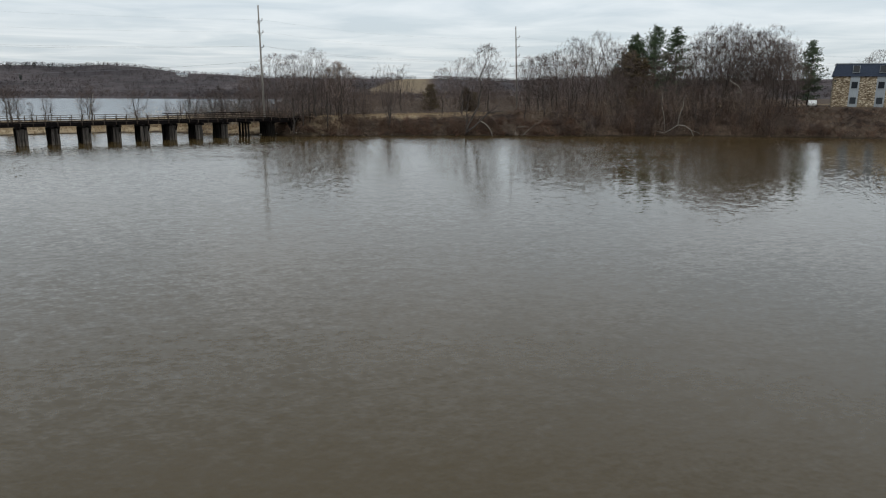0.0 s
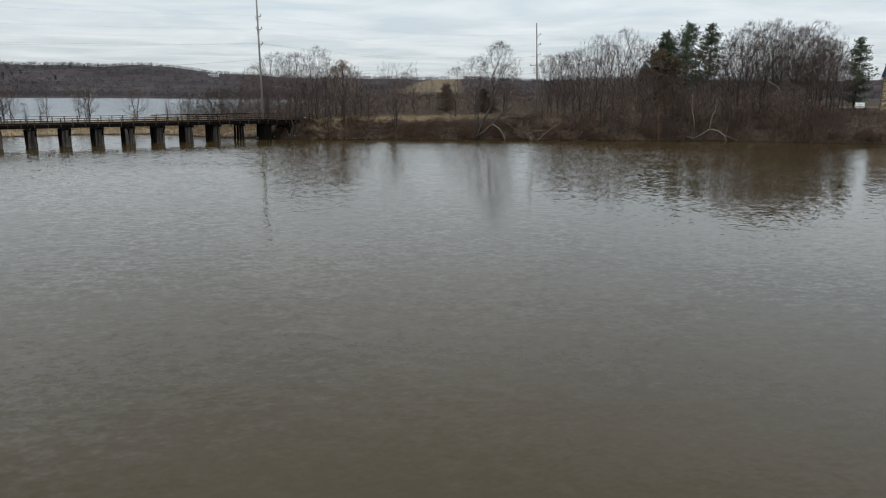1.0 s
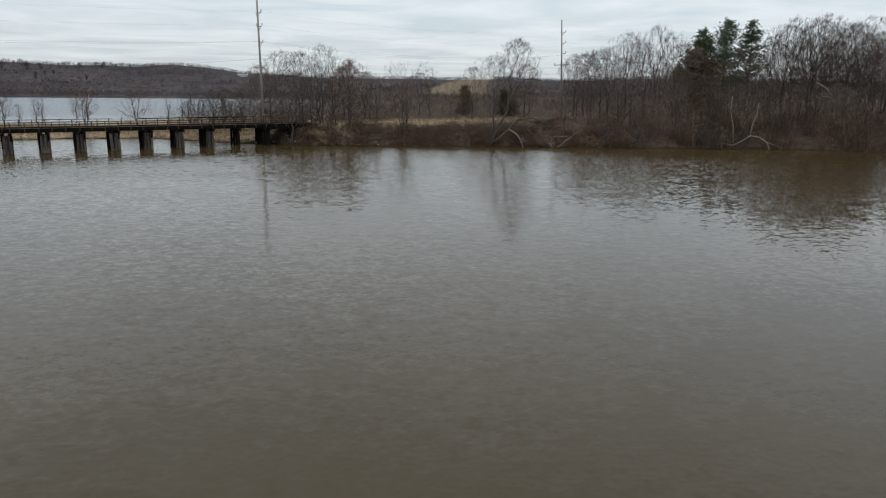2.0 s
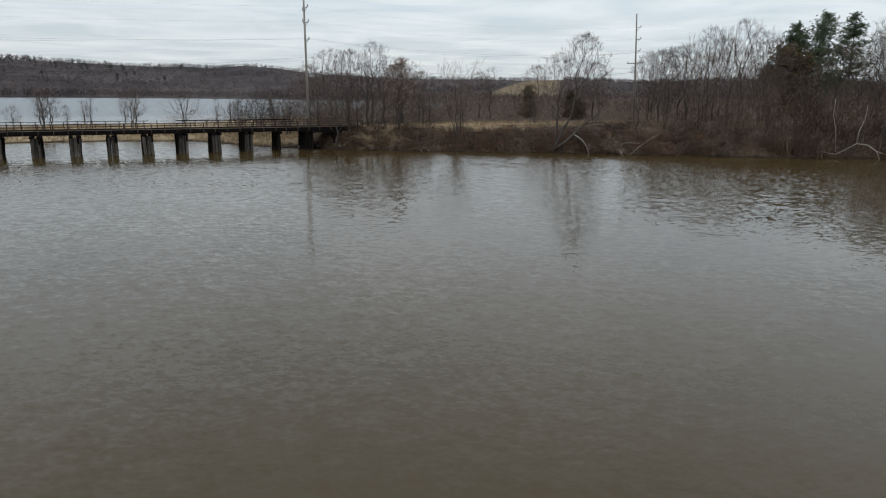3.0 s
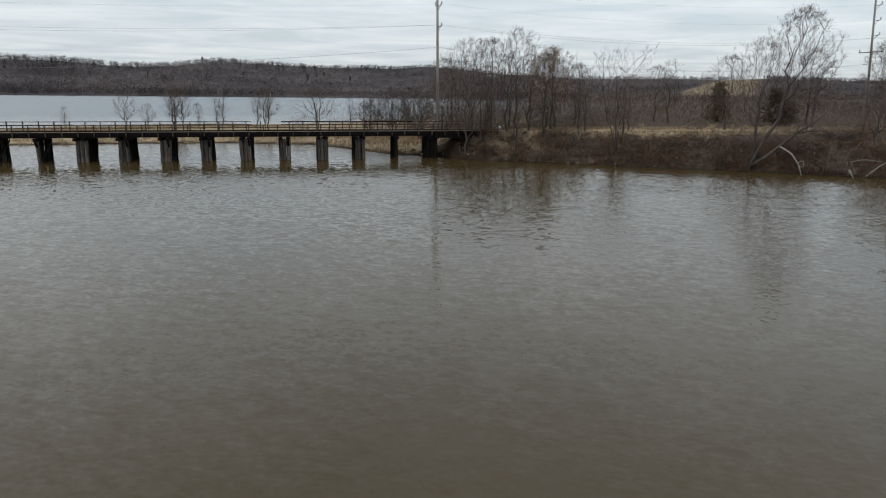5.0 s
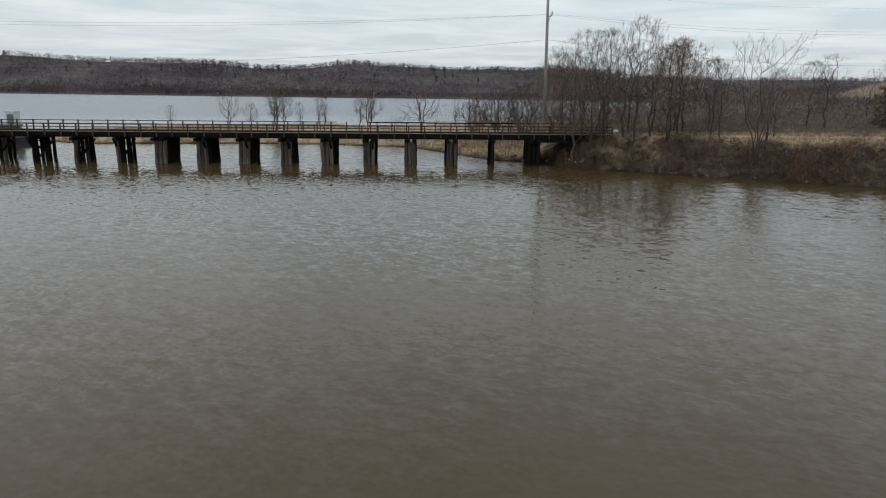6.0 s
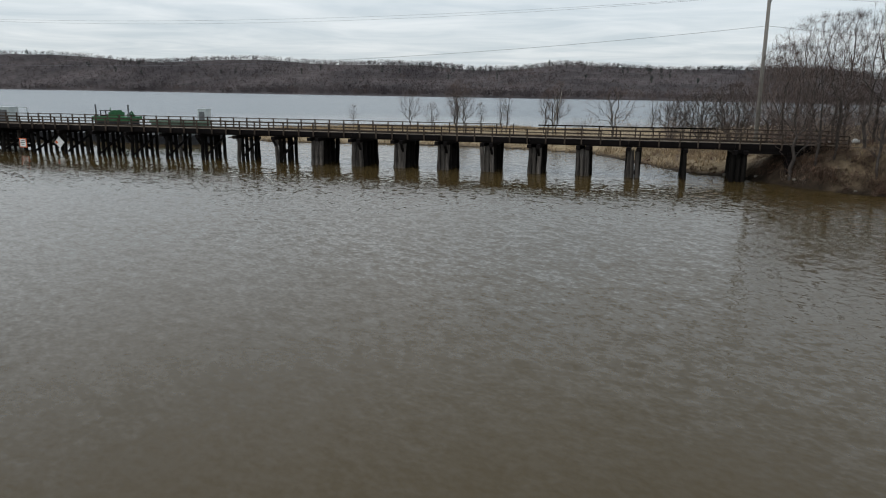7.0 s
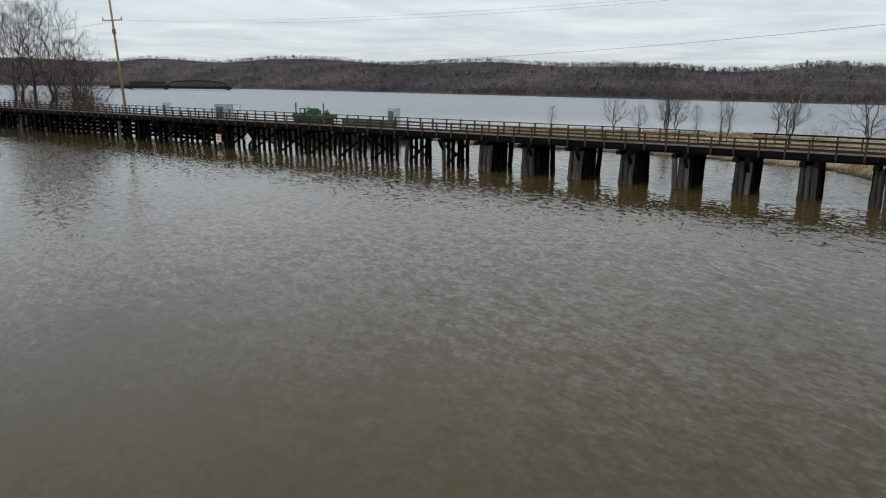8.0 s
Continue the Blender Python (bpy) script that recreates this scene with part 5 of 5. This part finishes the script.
far_woods("far_pines", "dark evergreens scattered along the hilltops across the lake", M_FARPINE, 60, 73, 28, 100, 0.4, 0.93, 6, 10, 40, 0.22, 0.5, 0.1)
far_woods("pine_stand", "band of dark evergreens on the hillside across the lake", M_FARPINE, 110, 76, 24, 52, 0.70, 0.82, 4, 8, 30, 0.26, 0.5, 0.1)

# steel truss bridge far down the lake
truss = thing("truss_bridge", "dark steel railway truss bridge far across the lake", "bridge", Matrix.Translation((-884, 137, -1.2)) @ pose(0, 0, 0, 0, 0, 87))
b = Buf()
b.box(-75, 58, -3, 3, 2.4, 5.6)
part("deck", b, M_TRUSS, truss)
for x0, x1, end, rise in ((-54, -16, 3.6, 0.4), (-15, 54, 4.4, 1.8)):
    n = 9
    w = (x1 - x0) / n
    tops = [(x0 + w * i, 5.6 + (end + rise * math.sin(math.pi * i / n) if 0 < i < n or x1 < 0 else 0.3)) for i in range(n + 1)]
    for y in (-3, 3):
        b = Buf()
        for (ax, az_), (bx, bz) in zip(tops, tops[1:]):
            b.beam((ax, y, az_), (bx, y, bz), 0.9, 1.2)
            b.beam((ax, y, 5.6), (bx, y, bz), 0.6, 0.7)
            b.beam((ax, y, az_), (bx, y, 5.6), 0.6, 0.7)
        for ax, az_ in tops:
            b.beam((ax, y, 5.5), (ax, y, az_ + 0.1), 0.6, 0.6)
        part("truss_span", b, M_TRUSS, truss)
for x in (-54, -15.5, 54):
    b = Buf()
    b.box(x - 2, x + 2, -3, 3, -1.5, 2.4)
    part("pier", b, M_TRUSS, truss)


# ---------------------------------------------------------------- dredging barge behind the trestle
def on_barge(k, y, z=0.0, spin=0.0):
    return BRIDGE @ Matrix.Translation((k * S, y, z)) @ pose(0, 0, 0, 0, 0, spin)


barge = thing("work_barge", "flat grey steel work barge moored behind the trestle", "barge", on_barge(20.5, -18))
b = Buf()
b.box(-20.6, 28, -4, 4, -0.5, 1.2)
part("hull", b, M_DARKSTEEL, barge)
for i in range(2, 15):
    b = Buf()
    b.box(-27.5 + i * 3.67, -27.5 + i * 3.67 + 3.6, -3.95, 3.95, 1.204, 1.26)
    part("deck_plate", b, M_STEEL, barge)
dredge = thing("dredge", "green dredging machine with two upright spuds on a barge", "dredge", on_barge(19.0, -17, 1.26) @ Matrix.Diagonal((0.86, 1, 0.86, 1)))
b = Buf(); b.box(-3.2, 3.0, -1.3, 1.3, 0.0, 1.9); part("lower_frame", b, M_DARKSTEEL, dredge)
b = Buf(); b.box(-3.6, 3.3, -1.5, 1.5, 1.9, 2.5); part("green_deck", b, M_GREEN, dredge, "dark green painted steel deck frame")
b = Buf()
b.box(-0.9, 0.7, -0.8, 0.8, 2.504, 3.2); b.box(-0.7, 0.2, -0.5, 0.5, 3.2, 3.5); b.box(0.25, 0.6, -0.4, 0.4, 3.2, 3.4)
b.tube([(0.75, 0.3, 3.3), (0.75, 0.3, 3.9)], [0.07, 0.07], 8)
part("engine", b, M_GREEN, dredge, "dark green engine block")
b = Buf()
for a in (1.5, 2.5):
    for c in (-0.5, 0.5):
        b.beam((a, c, 2.5), (a, c, 3.35), 0.1, 0.1)
b.box(1.4, 2.6, -0.6, 0.6, 3.35, 3.45); b.box(1.4, 2.6, -0.6, 0.6, 2.504, 2.72)
part("cab", b, M_BLACK, dredge, "open dark cab frame")
b = Buf()
b.beam((-2.2, 0, 2.55), (-3.1, 0, 3.35), 0.14, 0.14); b.beam((-3.6, 0, 2.55), (-3.05, 0, 3.35), 0.14, 0.14); b.beam((-2.2, 0, 2.6), (-3.6, 0, 2.6), 0.14, 0.14); b.box(-3.3, -2.4, -0.3, 0.3, 2.5, 2.95)
part("winch_frame", b, M_GREEN, dredge)
for a in (3.0, -3.3):
    b = Buf(); b.tube([(a, 0.9, -2.6), (a, 0.9, 4.4)], [0.12, 0.12], 10); b.box(a - 0.2, a + 0.2, 0.7, 1.1, 2.504, 2.8)
    part("spud", b, M_STEEL, dredge, "upright grey steel spud post")
pipe = Buf()
pipe.box(-4.6, 4.6, -0.35, 0.35, 0, 0.28); pipe.box(-4.6, 4.6, -0.12, 0.12, 0.28, 1.5); pipe.box(-4.6, 4.6, -0.5, 0.5, 1.5, 1.7)
tagged(part("pipe_rack", pipe, M_GREENGREY, at=on_barge(16.75, -17.5, 1.26)), "long faded green pipe rack on the barge", "rack")


def cabinet(label, k, y, w, d, h, frame_bars=False):
    c = thing("site_cabinet", label, "cabinet", on_barge(k, y, 1.26))
    b = Buf(); b.box(-w / 2, w / 2, -d / 2, d / 2, 0.08, h); part("body", b, M_PALEBOX, c)
    b = Buf(); b.box(-w / 2 - 0.06, w / 2 + 0.06, -d / 2 - 0.06, d / 2 + 0.06, h, h + 0.08); part("roof", b, M_PALEBOX, c)
    b = Buf(); b.box(-w * 0.34, w * 0.34, d / 2, d / 2 + 0.03, 0.2, h * 0.9); door = part("door", b, M_STEEL, c)
    b = Buf(); b.box(w * 0.2, w * 0.27, d / 2 + 0.03, d / 2 + 0.07, h * 0.5, h * 0.58); part("handle", b, M_DARKSTEEL, door)
    b = Buf(); b.box(-w / 2, w / 2, -d / 2, d / 2, 0, 0.08); part("skid", b, M_DARKSTEEL, c)
    return c


cabinet("pale grey upright portable cabinet on the barge", 16.24, -20, 1.25, 1.25, 3.25)
cabinet("small pale grey cabinet on the barge", 26.4, -16, 0.95, 0.95, 3.0)
shed = cabinet("pale grey site shed with posts on the barge", 23.0, -15.6, 2.5, 1.6, 3.15)
b = Buf()
for a in (-3.0, -1.2, 1.3, 2.6):
    b.box(a - 0.05, a + 0.05, -0.7, -0.6, 0, 3.2 if a < 2 else 2.6)
b.box(-3.0, 1.35, -0.7, -0.6, 3.12, 3.2); b.box(1.3, 2.6, -0.7, -0.6, 2.5, 2.56)
part("posts", b, M_PALEBOX, shed)

# two warning signs on the piles
sign = thing("warning_sign", "white rectangular sign with an orange border on a trestle pile", "sign", BRIDGE @ Matrix.Translation((18.2 * S, 2.62, 1.2)))
b = Buf(); b.box(-0.5, 0.5, -0.02, 0.02, -0.52, 0.52); part("board", b, M_ORANGE, sign)
b = Buf(); b.box(-0.4, 0.4, 0.021, 0.03, -0.42, 0.42); part("face", b, M_WHITE, sign)
for i, w in enumerate((0.26, 0.3, 0.22)):
    b = Buf(); b.box(-w, w, 0.031, 0.036, 0.2 - i * 0.2, 0.27 - i * 0.2); part("lettering_bar", b, M_BLACK, sign)
b = Buf(); b.box(-0.04, 0.04, -0.35, -0.021, -0.8, 0.45); part("bracket", b, M_CREOSOTE, sign)
sign = thing("warning_sign", "white diamond sign with an orange mark on a trestle pile", "sign", BRIDGE @ Matrix.Translation((17.05 * S, 2.62, 1.4)) @ pose(0, 0, 0, 0, 45, 0))
b = Buf(); b.box(-0.47, 0.47, -0.02, 0.02, -0.47, 0.47); part("board", b, M_WHITE, sign)
b = Buf(); b.box(0.12, 0.42, 0.021, 0.027, 0.12, 0.42); part("mark", b, M_ORANGE, sign)
b = Buf(); b.box(-0.04, 0.04, -0.35, -0.021, -0.4, 0.4); part("bracket", b, M_CREOSOTE, sign)


# ---------------------------------------------------------------- apartment house on the bank
hz = 4.9
house = thing("apartment_house", "three-storey stone-clad apartment house with a dark blue mansard roof", "house", Matrix.Translation((116.0, 171.8, hz)) @ pose(0, 0, 0, 0, 0, -31))
L, D_ = 26.0, 12.0
b = Buf(); b.box(0, L, 0, D_, -2.5, 7.2); part("stone_wall", b, M_STONE, house, "tan and brown random stone cladding")
b = Buf()
b.add([(-0.35, -0.35, 7.0), (L + 0.35, -0.35, 7.0), (L + 0.35, D_ + 0.35, 7.0), (-0.35, D_ + 0.35, 7.0), (0.25, 0.25, 9.75), (L - 0.25, 0.25, 9.75), (L - 0.25, D_ - 0.25, 9.75), (0.25, D_ - 0.25, 9.75)],
      [(0, 1, 5, 4), (1, 2, 6, 5), (2, 3, 7, 6), (3, 0, 4, 7), (4, 5, 6, 7), (3, 2, 1, 0)])
roof = part("roof", b, M_ROOF, house, "dark slate-blue mansard shingles")
b = Buf(); b.box(0.1, L - 0.1, 0.1, D_ - 0.1, 9.752, 9.95); part("roof_edge", b, M_PANEL, roof)
for xs in (4.3, 9.6, 15.0, 20.4):
    b = Buf(); b.box(xs - 0.95, xs + 0.95, -0.09, -0.004, -1.0, 7.75); strip = part("siding_strip", b, M_PANEL, house, "vertical grey siding strip around the windows")
    b = Buf(); b.box(xs - 0.72, xs + 0.72, -0.45, 0.6, 7.75, 9.4); part("dormer", b, M_PANEL, house, "grey window dormer")
    for zw, off in ((0.9, -0.095), (4.4, -0.095), (8.0, -0.455)):
        win = part("window", (lambda q: (q.box(xs - 0.62, xs + 0.62, off - 0.05, off, zw - 0.08, zw + 1.38), q)[1])(Buf()), M_BLACK, house)
        for sx in (-0.58, 0.02):
            b = Buf(); b.box(xs + sx, xs + sx + 0.56, off - 0.07, off - 0.052, zw, zw + 1.3); part("pane", b, M_GLASS, win)
        b = Buf(); b.box(xs - 0.66, xs + 0.66, off - 0.12, off, zw - 0.16, zw - 0.085); part("sill", b, M_PANEL, win)
b = Buf(); b.tube([(0.3, -0.25, 5.8), (0.3, -0.25, 6.2)], [0.12, 0.16], 8); b.box(0.25, 0.35, -0.25, 0.0, 6.0, 6.1); part("wall_lamp", b, M_BLACK, house)


def parked_car(x, y, spin, label):
    c = thing("parked_car", label, "car", Matrix.Translation((x, y, ground_z(x, y))) @ pose(0, 0, 0, 0, 0, spin), "parked cars")
    bm = bmesh.new()
    prof = [(-2.2, 0.35), (-2.25, 0.8), (-1.6, 0.95), (-0.9, 1.42), (0.7, 1.45), (1.3, 0.98), (2.1, 0.85), (2.25, 0.55), (2.2, 0.35)]
    left = [bm.verts.new((px_, -0.85, pz)) for px_, pz in prof]
    right = [bm.verts.new((px_, 0.85, pz)) for px_, pz in prof]
    n = len(prof)
    for i in range(n):
        bm.faces.new((left[i], left[(i + 1) % n], right[(i + 1) % n], right[i]))
    bm.faces.new(left[::-1]); bm.faces.new(right)
    bmesh.ops.recalc_face_normals(bm, faces=bm.faces)
    body = bpy.data.meshes.new("body")
    bm.to_mesh(body); bm.free()
    body.materials.append(M_WHITE)
    body_ob = part("body", body, None, c)
    for yy in (-0.865, 0.852):
        b = Buf(); b.add([(-1.35, yy, 0.95), (-0.85, yy, 1.34), (0.62, yy, 1.36), (1.08, yy, 0.98), (-1.35, yy + 0.013, 0.95), (-0.85, yy + 0.013, 1.34), (0.62, yy + 0.013, 1.36), (1.08, yy + 0.013, 0.98)], [(0, 1, 2, 3), (7, 6, 5, 4), (0, 4, 5, 1), (1, 5, 6, 2), (2, 6, 7, 3), (3, 7, 4, 0)])
        part("side_window", b, M_GLASS, body_ob)
    for xx in (-1.4, 1.4):
        for yy in (-0.8, 0.8):
            b = Buf(); b.tube([(xx, yy - 0.1, 0.33), (xx, yy + 0.1, 0.33)], [0.33, 0.33], 14); part("wheel", b, M_BLACK, c)


parked_car(110.6, 170.5, 62, "small white parked car beside the apartment house")
parked_car(125.8, 168.6, 50, "white parked car in front of the apartment house")

# small white house on the far hill
hx, hy = -241.0, 903.0
far_house = thing("hill_house", "small white house on the wooded hill across the lake", "house", Matrix.Translation((hx, hy, ground_z(hx, hy))) @ pose(0, 0, 0, 0, 0, 14))
b = Buf(); b.box(-6, 6, -3, 3, -1, 2.4); part("wall", b, M_WHITE, far_house)
b = Buf(); b.add([(-6.3, -3.3, 2.404), (6.3, -3.3, 2.404), (6.3, 3.3, 2.404), (-6.3, 3.3, 2.404), (-6.3, 0, 3.5), (6.3, 0, 3.5)], [(0, 1, 5, 4), (2, 3, 4, 5), (0, 4, 3), (1, 2, 5), (3, 2, 1, 0)]); part("roof", b, M_PANEL, far_house)
for wx in (-4.5, -1.5, 1.5, 4.5):
    b = Buf(); b.box(wx - 0.6, wx + 0.6, -3.06, -3.004, 0.9, 1.9); part("window", b, M_GLASS, far_house)
